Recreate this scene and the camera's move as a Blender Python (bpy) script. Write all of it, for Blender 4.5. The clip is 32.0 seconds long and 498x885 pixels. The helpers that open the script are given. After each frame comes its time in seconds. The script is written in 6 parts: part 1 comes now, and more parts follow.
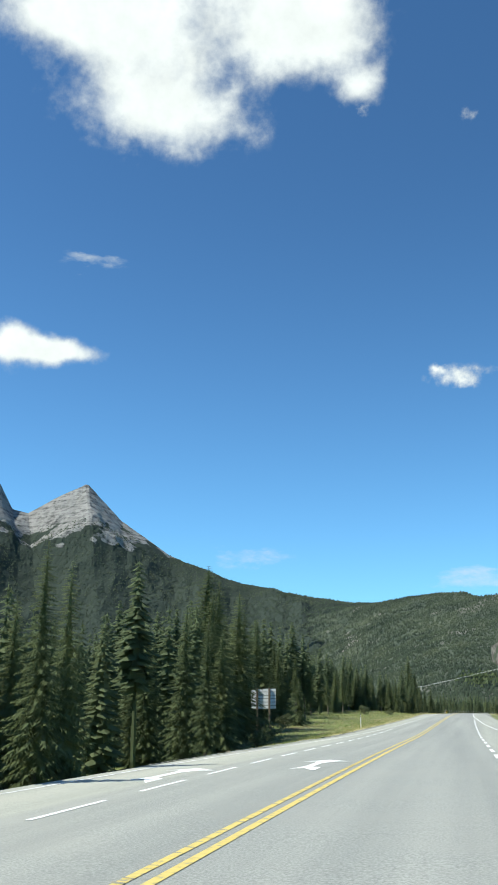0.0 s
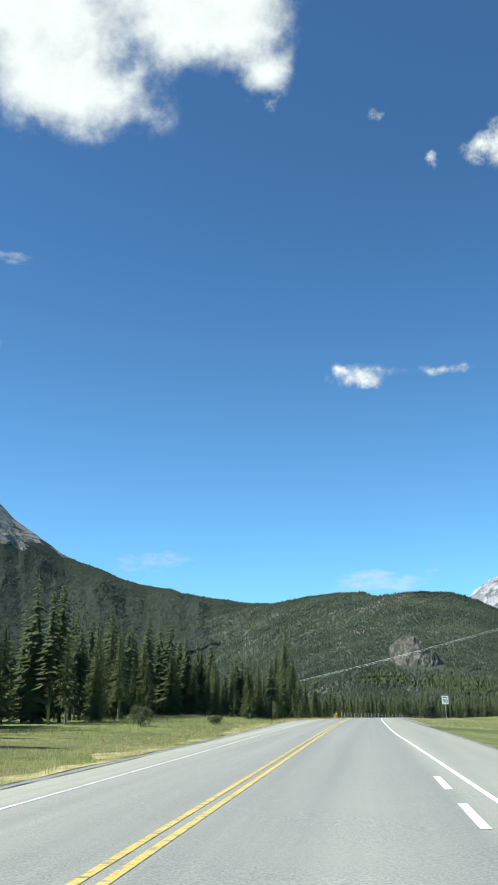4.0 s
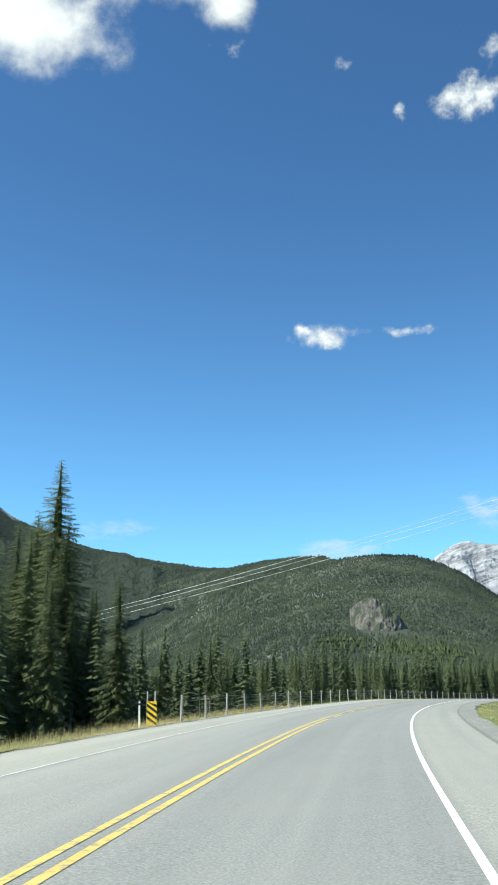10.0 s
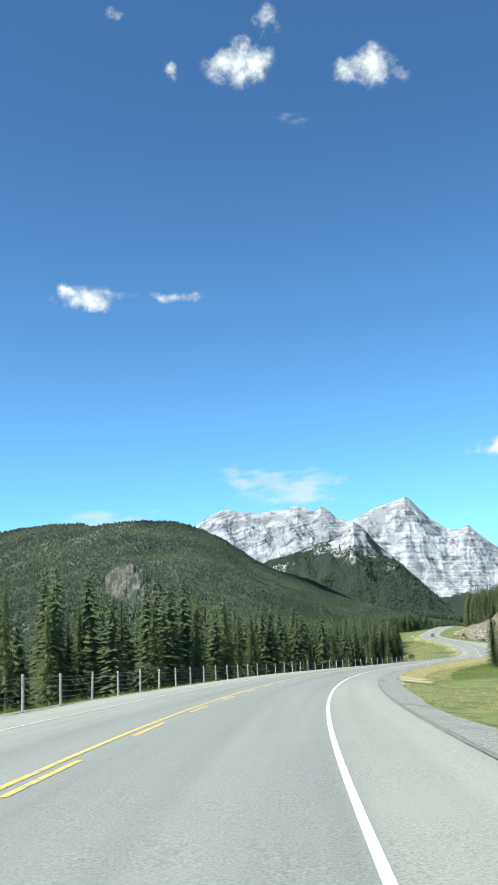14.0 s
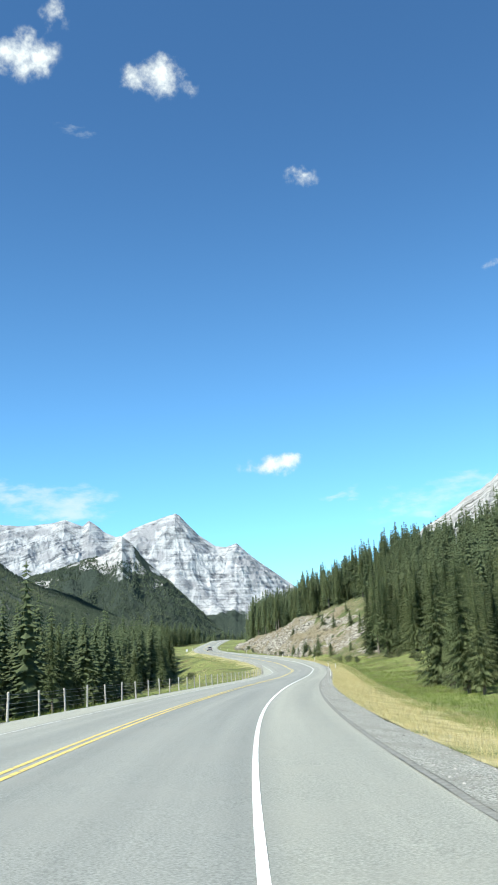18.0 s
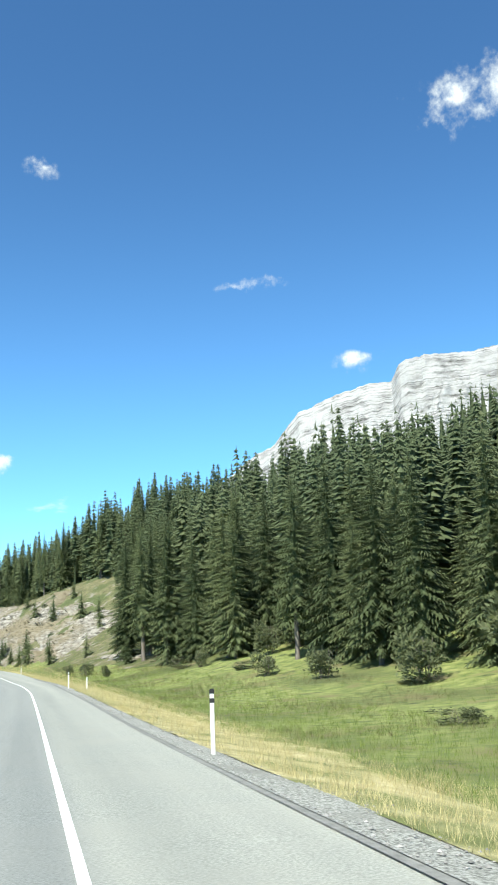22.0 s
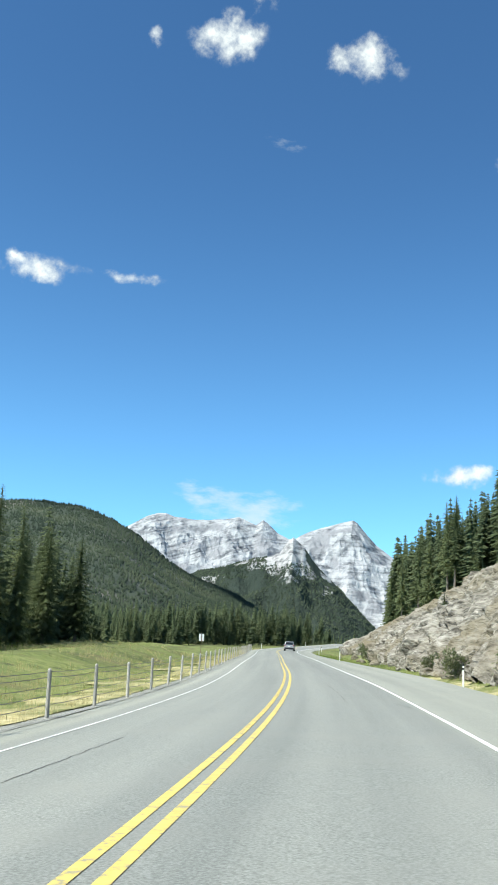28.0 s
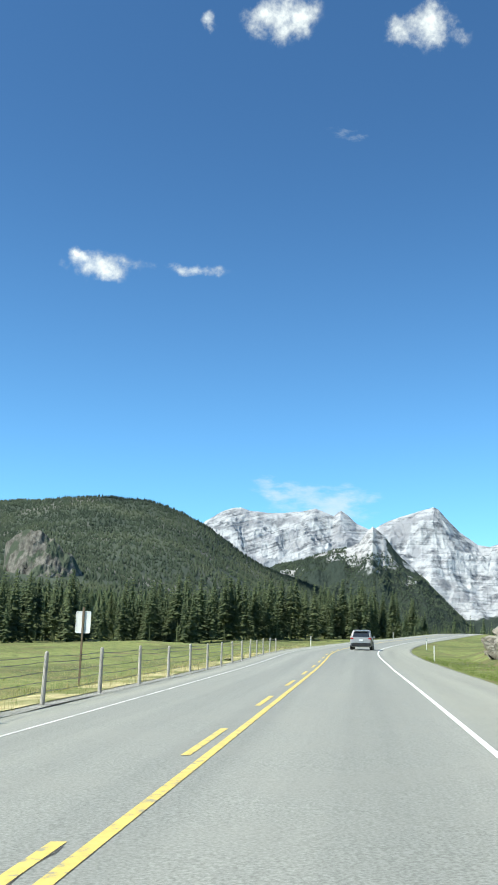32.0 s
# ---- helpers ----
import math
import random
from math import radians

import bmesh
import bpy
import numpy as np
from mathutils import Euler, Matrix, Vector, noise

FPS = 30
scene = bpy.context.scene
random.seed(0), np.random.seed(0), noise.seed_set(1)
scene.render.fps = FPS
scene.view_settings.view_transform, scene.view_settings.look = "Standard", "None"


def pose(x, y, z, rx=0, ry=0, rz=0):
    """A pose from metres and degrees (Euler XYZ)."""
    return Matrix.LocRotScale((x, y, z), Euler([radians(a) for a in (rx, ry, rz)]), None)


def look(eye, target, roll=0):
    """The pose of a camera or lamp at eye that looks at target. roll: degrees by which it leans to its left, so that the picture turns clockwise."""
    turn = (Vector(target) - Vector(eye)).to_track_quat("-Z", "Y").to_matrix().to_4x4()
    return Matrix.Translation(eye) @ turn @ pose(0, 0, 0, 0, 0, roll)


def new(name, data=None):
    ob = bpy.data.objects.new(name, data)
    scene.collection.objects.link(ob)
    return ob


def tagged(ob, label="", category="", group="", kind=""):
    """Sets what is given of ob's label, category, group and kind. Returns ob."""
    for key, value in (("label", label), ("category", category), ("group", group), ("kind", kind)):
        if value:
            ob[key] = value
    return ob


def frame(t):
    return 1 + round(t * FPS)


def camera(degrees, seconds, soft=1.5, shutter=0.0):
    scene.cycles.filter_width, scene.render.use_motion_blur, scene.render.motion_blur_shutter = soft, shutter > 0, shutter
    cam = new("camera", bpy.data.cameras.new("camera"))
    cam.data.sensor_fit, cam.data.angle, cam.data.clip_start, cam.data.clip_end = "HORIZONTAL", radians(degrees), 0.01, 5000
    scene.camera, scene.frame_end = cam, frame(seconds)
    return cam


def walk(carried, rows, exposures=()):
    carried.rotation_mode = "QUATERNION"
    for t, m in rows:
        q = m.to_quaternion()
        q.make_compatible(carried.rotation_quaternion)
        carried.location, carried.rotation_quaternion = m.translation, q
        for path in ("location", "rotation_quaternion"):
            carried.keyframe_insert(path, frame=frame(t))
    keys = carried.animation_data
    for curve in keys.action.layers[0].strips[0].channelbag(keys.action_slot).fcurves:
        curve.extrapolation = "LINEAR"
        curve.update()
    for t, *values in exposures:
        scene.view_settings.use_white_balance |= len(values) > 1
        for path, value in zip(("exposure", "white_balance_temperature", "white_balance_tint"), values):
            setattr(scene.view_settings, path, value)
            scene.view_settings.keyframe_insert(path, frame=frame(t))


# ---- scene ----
cam = camera(29.99, 32.0, soft=1.75)

# seconds, x, y, z, then the turn in degrees
PATH = [
    (0, 0, 0, 0.001, 106.34, -0.02, 0),
    (0.5, 2.49, 11.16, 0.051, 105.92, 0.05, -0.19),
    (1, 4.96, 22.33, 0.102, 105.59, 0.07, -0.4),
    (1.5, 7.39, 33.5, 0.121, 105.47, 0.03, -0.71),
    (2, 9.8, 44.69, 0.111, 105.61, 0.04, -1.21),
    (2.5, 12.2, 55.87, 0.159, 105.9, 0.17, -2.14),
    (3, 14.62, 67.06, 0.27, 106.28, 0.3, -3.57),
    (3.5, 17.08, 78.23, 0.405, 106.47, 0.59, -4.9),
    (4, 19.57, 89.4, 0.54, 106.5, 0.67, -5.95),
    (4.5, 22.09, 100.55, 0.69, 106.37, 0.63, -6.55),
    (5, 24.62, 111.71, 0.84, 106.16, 0.43, -6.76),
    (5.5, 27.16, 122.86, 0.98, 105.89, 0.29, -6.7),
    (6, 29.69, 134.02, 1.11, 105.6, 0.26, -6.5),
    (6.5, 32.23, 145.17, 1.23, 105.3, 0.29, -6.29),
    (7, 34.81, 156.31, 1.34, 105.03, 0.24, -6.19),
    (7.5, 37.42, 167.44, 1.45, 104.8, 0.28, -6.32),
    (8, 40.11, 178.56, 1.55, 104.64, 0.31, -6.63),
    (8.5, 42.89, 189.65, 1.63, 104.62, 0.42, -6.98),
    (9, 45.73, 200.72, 1.69, 104.67, 0.55, -7.29),
    (9.5, 48.62, 211.77, 1.72, 104.7, 0.71, -7.67),
    (10, 51.56, 222.8, 1.72, 104.58, 0.72, -8.34),
    (10.5, 54.61, 233.79, 1.68, 104.51, 0.96, -9.29),
    (11, 57.83, 244.72, 1.64, 104.51, 1.26, -10.75),
    (11.5, 61.3, 255.56, 1.59, 104.53, 1.6, -12.5),
    (12, 65, 266.33, 1.56, 104.56, 2.05, -14.59),
    (12.5, 68.94, 277.02, 1.54, 104.35, 2.3, -16.95),
    (13, 73.09, 287.62, 1.5, 103.78, 2.56, -19.06),
    (13.5, 77.47, 298.14, 1.43, 103.02, 2.81, -20.99),
    (14, 82.08, 308.55, 1.31, 102.38, 2.88, -22.66),
    (14.5, 86.92, 318.86, 1.15, 101.93, 3.09, -24.19),
    (15, 92, 329.05, 0.98, 101.67, 2.41, -25.49),
    (15.5, 97.32, 339.12, 0.78, 101.57, 2.12, -26.66),
    (16, 102.87, 349.06, 0.58, 101.61, 2.66, -27.81),
    (16.5, 108.64, 358.85, 0.37, 101.77, 3.7, -29.05),
    (17, 114.65, 368.49, 0.18, 102.02, 3.94, -30.49),
    (17.5, 120.91, 377.95, 0.01, 102.44, 3.97, -33.04),
    (18, 127.41, 387.24, -0.13, 102.73, 3.55, -36.8),
    (18.5, 134.13, 396.38, -0.26, 103.05, 2.8, -41.24),
    (19, 141.03, 405.39, -0.43, 103.44, 1.84, -46.2),
    (19.5, 148.12, 414.27, -0.64, 103.97, 1.21, -50.68),
    (20, 155.37, 423.05, -0.86, 104.1, 1.05, -53.71),
    (20.5, 162.76, 431.71, -1.06, 103.91, 1.37, -55.59),
    (21, 170.26, 440.3, -1.25, 103.42, 1.83, -56.52),
    (21.5, 177.83, 448.86, -1.41, 103, 2.06, -56.39),
    (22, 185.41, 457.42, -1.56, 102.78, 2.08, -55),
    (22.5, 193, 465.99, -1.69, 102.97, 1.59, -52.82),
    (23, 200.54, 474.58, -1.82, 103.13, 0.52, -50.08),
    (23.5, 208.03, 483.2, -1.94, 103.04, -0.73, -47.16),
    (24, 215.44, 491.87, -2.06, 102.84, -2.06, -43.75),
    (24.5, 222.76, 500.6, -2.17, 102.63, -2.89, -40.1),
    (25, 229.97, 509.38, -2.22, 102.83, -3.23, -36.93),
    (25.5, 237.06, 518.24, -2.22, 103.26, -3.36, -34.31),
    (26, 243.99, 527.21, -2.14, 103.69, -3.33, -32.38),
    (26.5, 250.72, 536.32, -2.02, 104, -3.61, -30.66),
    (27, 257.25, 545.59, -1.89, 104.08, -2.87, -29.09),
    (27.5, 263.56, 555.02, -1.76, 103.93, -2.55, -27.69),
    (28, 269.68, 564.58, -1.6, 103.57, -3.07, -26.49),
    (28.5, 275.66, 574.24, -1.39, 103.01, -3.94, -25.49),
    (29, 281.52, 584, -1.12, 102.24, -3.56, -24.74),
    (29.5, 287.25, 593.85, -0.82, 101.43, -3.02, -24.01),
    (30, 292.86, 603.79, -0.51, 101.07, -2.52, -23.41),
    (30.5, 298.38, 613.81, -0.21, 101.27, -2.04, -22.75),
    (31, 303.84, 623.87, 0.08, 101.82, -1.77, -22.16),
    (31.5, 309.28, 633.96, 0.37, 102.54, -1.64, -21.72),
    (32, 314.69, 644.07, 0.64, 103.08, -1.53, -21.38),
]
walk(cam, [(r[0], pose(*r[1:])) for r in PATH],
     exposures=[(t, e, 6500, 2) for t, e in ((0, 0.76), (8, 0.79), (13, 0.98), (17, 0.98), (20, 1.22), (23, 1.20), (26, 1.00), (29, 0.95), (32, 0.94))])

# ---------------------------------------------------------------- light
SUN_AZ, SUN_EL = radians(-97), radians(50)      # azimuth clockwise from +y
sun_dir = Vector((math.sin(SUN_AZ) * math.cos(SUN_EL), math.cos(SUN_AZ) * math.cos(SUN_EL), math.sin(SUN_EL)))
sun = new("sun", bpy.data.lights.new("sun", "SUN"))
sun.data.energy, sun.data.angle, sun.data.color = 4.2, radians(0.53), (1.0, 0.95, 0.87)
sun.matrix_world = look((0, 0, 300), Vector((0, 0, 300)) - sun_dir)
tagged(sun, "the midday sun", "sun", kind="structure")


def cloud_mask(nt, direction, blobs, soft, rough, warp_size, stretch=1.0, full=0.3, fray=44):
    """Ragged cloud shapes by direction: azimuth and elevation blobs, their edges torn by two sizes of noise."""
    N, L = nt.nodes.new, nt.links.new

    def calc(op, a, b=None, c=None, clamp=False):
        n = N("ShaderNodeMath")
        n.operation, n.use_clamp = op, clamp
        for i, v in enumerate((a, b, c)):
            if v is None:
                continue
            if isinstance(v, (int, float)):
                n.inputs[i].default_value = v
            else:
                L(v, n.inputs[i])
        return n.outputs[0]

    def grain(scale, detail, r):
        n = N("ShaderNodeTexNoise")
        n.inputs["Scale"].default_value, n.inputs["Detail"].default_value, n.inputs["Roughness"].default_value = scale, detail, r
        mp = N("ShaderNodeMapping")
        mp.inputs["Scale"].default_value = (1, 1, stretch)
        L(direction, mp.inputs["Vector"])
        L(mp.outputs[0], n.inputs["Vector"])
        return n

    sep = N("ShaderNodeSeparateXYZ")
    L(direction, sep.inputs[0])
    az = calc("ARCTAN2", sep.outputs[0], sep.outputs[1])
    el = calc("ARCSINE", sep.outputs[2])
    wsep = N("ShaderNodeSeparateColor")
    L(grain(20, 5, 0.55).outputs["Color"], wsep.inputs[0])
    az = calc("MULTIPLY_ADD", calc("SUBTRACT", wsep.outputs[0], 0.5), warp_size, az)
    el = calc("MULTIPLY_ADD", calc("SUBTRACT", wsep.outputs[1], 0.5), warp_size * 0.8, el)
    total = None
    for a0, e0, wa, he in blobs:
        da = calc("MULTIPLY", calc("SUBTRACT", az, radians(a0)), 1 / radians(wa))
        de = calc("MULTIPLY", calc("SUBTRACT", el, radians(e0)), 1 / radians(he))
        m = calc("POWER", 0.30, calc("ADD", calc("MULTIPLY", da, da), calc("MULTIPLY", de, de)))
        total = m if total is None else calc("ADD", total, m)
    near = calc("MINIMUM", calc("MULTIPLY", total, 3.0), 1.0)
    # the torn edge gives way to a full, even heart
    heart = calc("MULTIPLY_ADD", calc("SUBTRACT", total, 0.75), -full, 1.0, clamp=True)
    near = calc("MULTIPLY", near, calc("MAXIMUM", heart, 0.22))
    total = calc("SUBTRACT", calc("MINIMUM", total, 1.7), 0.42)
    fine, coarse = grain(fray, 9, 0.6), grain(15, 6, 0.55)
    t = calc("MULTIPLY_ADD", calc("SUBTRACT", fine.outputs["Fac"], 0.5), calc("MULTIPLY", near, rough * 1.25), total)
    t = calc("MULTIPLY_ADD", calc("SUBTRACT", coarse.outputs["Fac"], 0.5), calc("MULTIPLY", near, rough), t)
    mr = N("ShaderNodeMapRange")
    mr.interpolation_type = "SMOOTHSTEP"
    mr.inputs["From Min"].default_value, mr.inputs["From Max"].default_value = -0.12, soft
    L(t, mr.inputs["Value"])
    # thick parts are bright, thin rims and some hollows a little greyer
    body = calc("MULTIPLY_ADD", grain(26, 7, 0.6).outputs["Fac"], 0.22, calc("MULTIPLY_ADD", mr.outputs[0], 0.14, 0.29))
    return mr.outputs[0], body, sep


def sky_world():
    w = bpy.data.worlds.new("sky")
    scene.world = w
    w.use_nodes = True
    nt = w.node_tree
    nt.nodes.clear()
    N, L = nt.nodes.new, nt.links.new
    out = N("ShaderNodeOutputWorld")
    back = N("ShaderNodeBackground")
    sky = N("ShaderNodeTexSky")
    sky.sky_type, sky.sun_disc = "NISHITA", False
    sky.sun_elevation, sky.sun_rotation = SUN_EL, SUN_AZ
    sky.altitude, sky.air_density, sky.dust_density, sky.ozone_density = 1500, 1.0, 0.3, 2.0
    tc = N("ShaderNodeTexCoord")
    mask, body, sep = cloud_mask(nt, tc.outputs["Generated"], WISPS, 1.6, 2.0, 0.07, stretch=2.6)
    thin = N("ShaderNodeMath")
    thin.operation = "MULTIPLY"
    L(mask, thin.inputs[0])
    thin.inputs[1].default_value = 0.62
    rise = N("ShaderNodeMapRange")
    rise.interpolation_type = "SMOOTHSTEP"
    rise.inputs["From Min"].default_value, rise.inputs["From Max"].default_value = 0.06, 0.58
    L(sep.outputs[2], rise.inputs["Value"])
    gain = N("ShaderNodeMix")
    gain.data_type = "RGBA"
    L(rise.outputs[0], gain.inputs["Factor"])
    gain.inputs["A"].default_value, gain.inputs["B"].default_value = (*SKY_LOW, 1), (*SKY_HIGH, 1)
    tint = N("ShaderNodeMix")
    tint.data_type, tint.blend_type = "RGBA", "MULTIPLY"
    tint.inputs["Factor"].default_value = 1.0
    L(sky.outputs[0], tint.inputs["A"])
    L(gain.outputs["Result"], tint.inputs["B"])
    mix = N("ShaderNodeMix")
    mix.data_type = "RGBA"
    L(thin.outputs[0], mix.inputs["Factor"])
    L(tint.outputs["Result"], mix.inputs["A"])
    k = 0.50 / SKY_STRENGTH
    mix.inputs["B"].default_value = (k * 0.93, k * 0.98, k, 1)
    L(mix.outputs["Result"], back.inputs["Color"])
    back.inputs["Strength"].default_value = SKY_STRENGTH
    L(back.outputs[0], out.inputs["Surface"])


SKY_STRENGTH = 0.066
SKY_LOW, SKY_HIGH = (0.93, 1.52, 1.82), (0.66, 1.04, 1.33)      # clear mountain air: deeper and bluer than the model's
# clouds: azimuth clockwise from +y, elevation, half width, half height, in degrees
CLOUDS = [
    (-12.4, 42.2, 8.92, 4.35),
    (-10.2, 38.6, 7.4, 2.5),
    (-20.0, 43.6, 5.63, 2.09),
    (-1.4, 43.7, 3.99, 2.61),
    (3.8, 43.6, 4.32, 2.71),
    (5.4, 40.8, 2.11, 1.32),
    (-12.4, 47.4, 12.21, 4.18),
    (2.1, 47.0, 7.04, 2.78),
    (-18.7, 23.4, 3.9, 1.4),
    (-16.3, 23.3, 2.9, 0.95),
    (-20.3, 23.7, 1.6, 1.4),
    (12.3, 21.5, 2.0, 0.72),
    (11.4, 22.0, 0.8, 0.28),
    (17.8, 21.6, 2.10, 0.42),
    (14.7, 37.7, 0.88, 0.52),
    (21.6, 34.8, 1.5, 1.0),
    (23.6, 35.1, 1.70, 1.18),
    (25.3, 37.1, 0.85, 0.84),
    (18.3, 34.7, 0.62, 0.55),
    (32.2, 33.6, 2.2, 0.85),
    (32.6, 34.4, 1.2, 0.9),
    (30.5, 34.2, 0.8, 0.8),
    (6.8, 38.3, 1.86, 0.84),
    (41.3, 28.1, 1.1, 0.5),
    (41.8, 28.4, 0.63, 0.31),
    (55.2, 22.0, 1.7, 0.42),
    (53.7, 21.8, 0.90, 0.24),
    (61.1, 17.3, 1.5, 0.8),
    (61.5, 17.4, 0.9, 0.55),
    (38.2, 11.1, 2.1, 0.52),
    (39.3, 11.4, 1.13, 0.35),
    (69.0, 30.8, 3.9, 1.5),
    (71.9, 32.1, 2.84, 1.39),
    (73.5, 30.6, 2.43, 1.39),
]
WISPS = [
    (12.9, 7.9, 2.81, 0.77),
    (15.7, 7.9, 1.41, 0.49),
    (25.1, 9.6, 3.00, 1.04),
    (22.7, 10.3, 2.12, 0.70),
    (26.8, 9.2, 2.12, 0.70),
    (47.8, 8.0, 3.87, 0.90),
    (50.7, 9.1, 3.17, 0.77),
    (-10.3, 26.9, 2.2, 0.55),
    (0.3, 9.3, 2.6, 0.75),
    (42.6, 9.3, 1.41, 0.31),
    (27.2, 31.5, 1.47, 0.49),
]
sky_world()


# the puffs of cloud hang at some kilometres, so that they shift a little along the way
def cloud_dome(R, blobs, a0, a1, soft, torn, full, fray):
    m = bpy.data.materials.new("cloud_vapour")
    m.use_nodes = True
    nt = m.node_tree
    nt.nodes.clear()
    N, L = nt.nodes.new, nt.links.new
    tc = N("ShaderNodeTexCoord")
    nrm = N("ShaderNodeVectorMath")
    nrm.operation = "NORMALIZE"
    L(tc.outputs["Object"], nrm.inputs[0])
    mask, body, _ = cloud_mask(nt, nrm.outputs[0], blobs, soft, torn, 0.036, full=full, fray=fray)
    em = N("ShaderNodeEmission")
    col = N("ShaderNodeCombineColor")
    for i, k in enumerate((0.97, 1.0, 1.01)):
        mm = N("ShaderNodeMath")
        mm.operation = "MULTIPLY"
        L(body, mm.inputs[0])
        mm.inputs[1].default_value = k * 1.12
        L(mm.outputs[0], col.inputs[i])
    L(col.outputs[0], em.inputs["Color"])
    tr = N("ShaderNodeBsdfTransparent")
    mx = N("ShaderNodeMixShader")
    L(mask, mx.inputs[0])
    L(tr.outputs[0], mx.inputs[1])
    L(em.outputs[0], mx.inputs[2])
    out = N("ShaderNodeOutputMaterial")
    L(mx.outputs[0], out.inputs["Surface"])
    V, F = [], []
    na, ne = 70, 24
    for i in range(na):
        for j in range(ne):
            a, e = radians(a0 + (a1 - a0) * i / (na - 1)), radians(8.5 + 46 * j / (ne - 1))
            V.append((R * math.sin(a) * math.cos(e), R * math.cos(a) * math.cos(e), R * math.sin(e)))
    for i in range(na - 1):
        for j in range(ne - 1):
            k = i * ne + j
            F.append((k, k + 1, k + ne + 1, k + ne))
    me = bpy.data.meshes.new("backdrop_clouds")
    me.from_pydata(V, [], F)
    me.materials.append(m)
    me.polygons.foreach_set("use_smooth", [True] * len(F))
    ob = new("backdrop_clouds", me)
    ob.location = (150, 330, 0)
    return tagged(ob, "white fair-weather clouds in a deep blue sky", "clouds", kind="structure")


cloud_dome(3000.0, CLOUDS[:11], -36, 22, 0.95, 1.0, 0.9, 34)
cloud_dome(4400.0, CLOUDS[11:], -32, 96, 1.4, 2.5, 0.15, 50)


# ---------------------------------------------------------------- materials
def material(name, ramp, scale=1.0, detail=6, rough=0.9, bump=0.3, bump_scale=None, bump_dist=0.02, island=0.0, objrand=0.0,
             stretch=(1, 1, 1), second=None, coords="Object", spec=0.3, metal=0.0, leaf=0.0):
    """A two-scale noise material. ramp: (position, colour) stops. second: (colour, scale, low, high) of patches laid over."""
    m = bpy.data.materials.new(name)
    m.use_nodes = True
    nt = m.node_tree
    N, L = nt.nodes.new, nt.links.new
    b = nt.nodes["Principled BSDF"]
    b.inputs["Roughness"].default_value = rough
    b.inputs["Metallic"].default_value = metal
    b.inputs["Specular IOR Level"].default_value = spec
    tc = N("ShaderNodeTexCoord")
    mp = N("ShaderNodeMapping")
    mp.inputs["Scale"].default_value = stretch
    if coords == "World":
        L(N("ShaderNodeNewGeometry").outputs["Position"], mp.inputs["Vector"])
    else:
        L(tc.outputs["Object"], mp.inputs["Vector"])
    n = N("ShaderNodeTexNoise")
    n.inputs["Scale"].default_value, n.inputs["Detail"].default_value, n.inputs["Roughness"].default_value = scale, detail, 0.62
    L(mp.outputs[0], n.inputs["Vector"])
    r = N("ShaderNodeValToRGB")
    while len(r.color_ramp.elements) < len(ramp):
        r.color_ramp.elements.new(0.5)
    for e, (p, c) in zip(r.color_ramp.elements, ramp):
        e.position, e.color = p, (*c, 1)
    L(n.outputs["Fac"], r.inputs[0])
    col = r.outputs["Color"]
    for c2, s2, lo, hi in ([second] if isinstance(second, tuple) else second or []):
        n2 = N("ShaderNodeTexNoise")
        n2.inputs["Scale"].default_value, n2.inputs["Detail"].default_value = s2, 5
        L(mp.outputs[0], n2.inputs["Vector"])
        mr = N("ShaderNodeMapRange")
        mr.inputs["From Min"].default_value, mr.inputs["From Max"].default_value = lo, hi
        L(n2.outputs["Fac"], mr.inputs["Value"])
        mx = N("ShaderNodeMix")
        mx.data_type = "RGBA"
        L(mr.outputs[0], mx.inputs["Factor"])
        L(col, mx.inputs["A"])
        mx.inputs["B"].default_value = (*c2, 1)
        col = mx.outputs["Result"]
    if island or objrand:
        hsv = N("ShaderNodeHueSaturation")
        src = N("ShaderNodeNewGeometry").outputs["Random Per Island"] if island else N("ShaderNodeObjectInfo").outputs["Random"]
        k = island or objrand
        a = N("ShaderNodeMath")
        a.operation = "MULTIPLY_ADD"
        L(src, a.inputs[0])
        a.inputs[1].default_value, a.inputs[2].default_value = 2 * k, 1 - k
        L(a.outputs[0], hsv.inputs["Value"])
        h = N("ShaderNodeMath")
        h.operation = "MULTIPLY_ADD"
        L(src, h.inputs[0])
        h.inputs[1].default_value, h.inputs[2].default_value = -0.07 * k, 0.5 + 0.035 * k
        L(h.outputs[0], hsv.inputs["Hue"])
        L(col, hsv.inputs["Color"])
        col = hsv.outputs["Color"]
    L(col, b.inputs["Base Color"])
    if leaf:
        tl, ms = N("ShaderNodeBsdfTranslucent"), N("ShaderNodeMixShader")
        L(col, tl.inputs["Color"])
        ms.inputs[0].default_value = leaf
        L(b.outputs[0], ms.inputs[1])
        L(tl.outputs[0], ms.inputs[2])
        L(ms.outputs[0], nt.nodes["Material Output"].inputs["Surface"])
    if bump:
        nb = N("ShaderNodeTexNoise")
        nb.inputs["Scale"].default_value, nb.inputs["Detail"].default_value = bump_scale or scale * 4, 5
        L(mp.outputs[0], nb.inputs["Vector"])
        bp = N("ShaderNodeBump")
        bp.inputs["Strength"].default_value, bp.inputs["Distance"].default_value = bump, bump_dist
        L(nb.outputs["Fac"], bp.inputs["Height"])
        L(bp.outputs[0], b.inputs["Normal"])
    return m


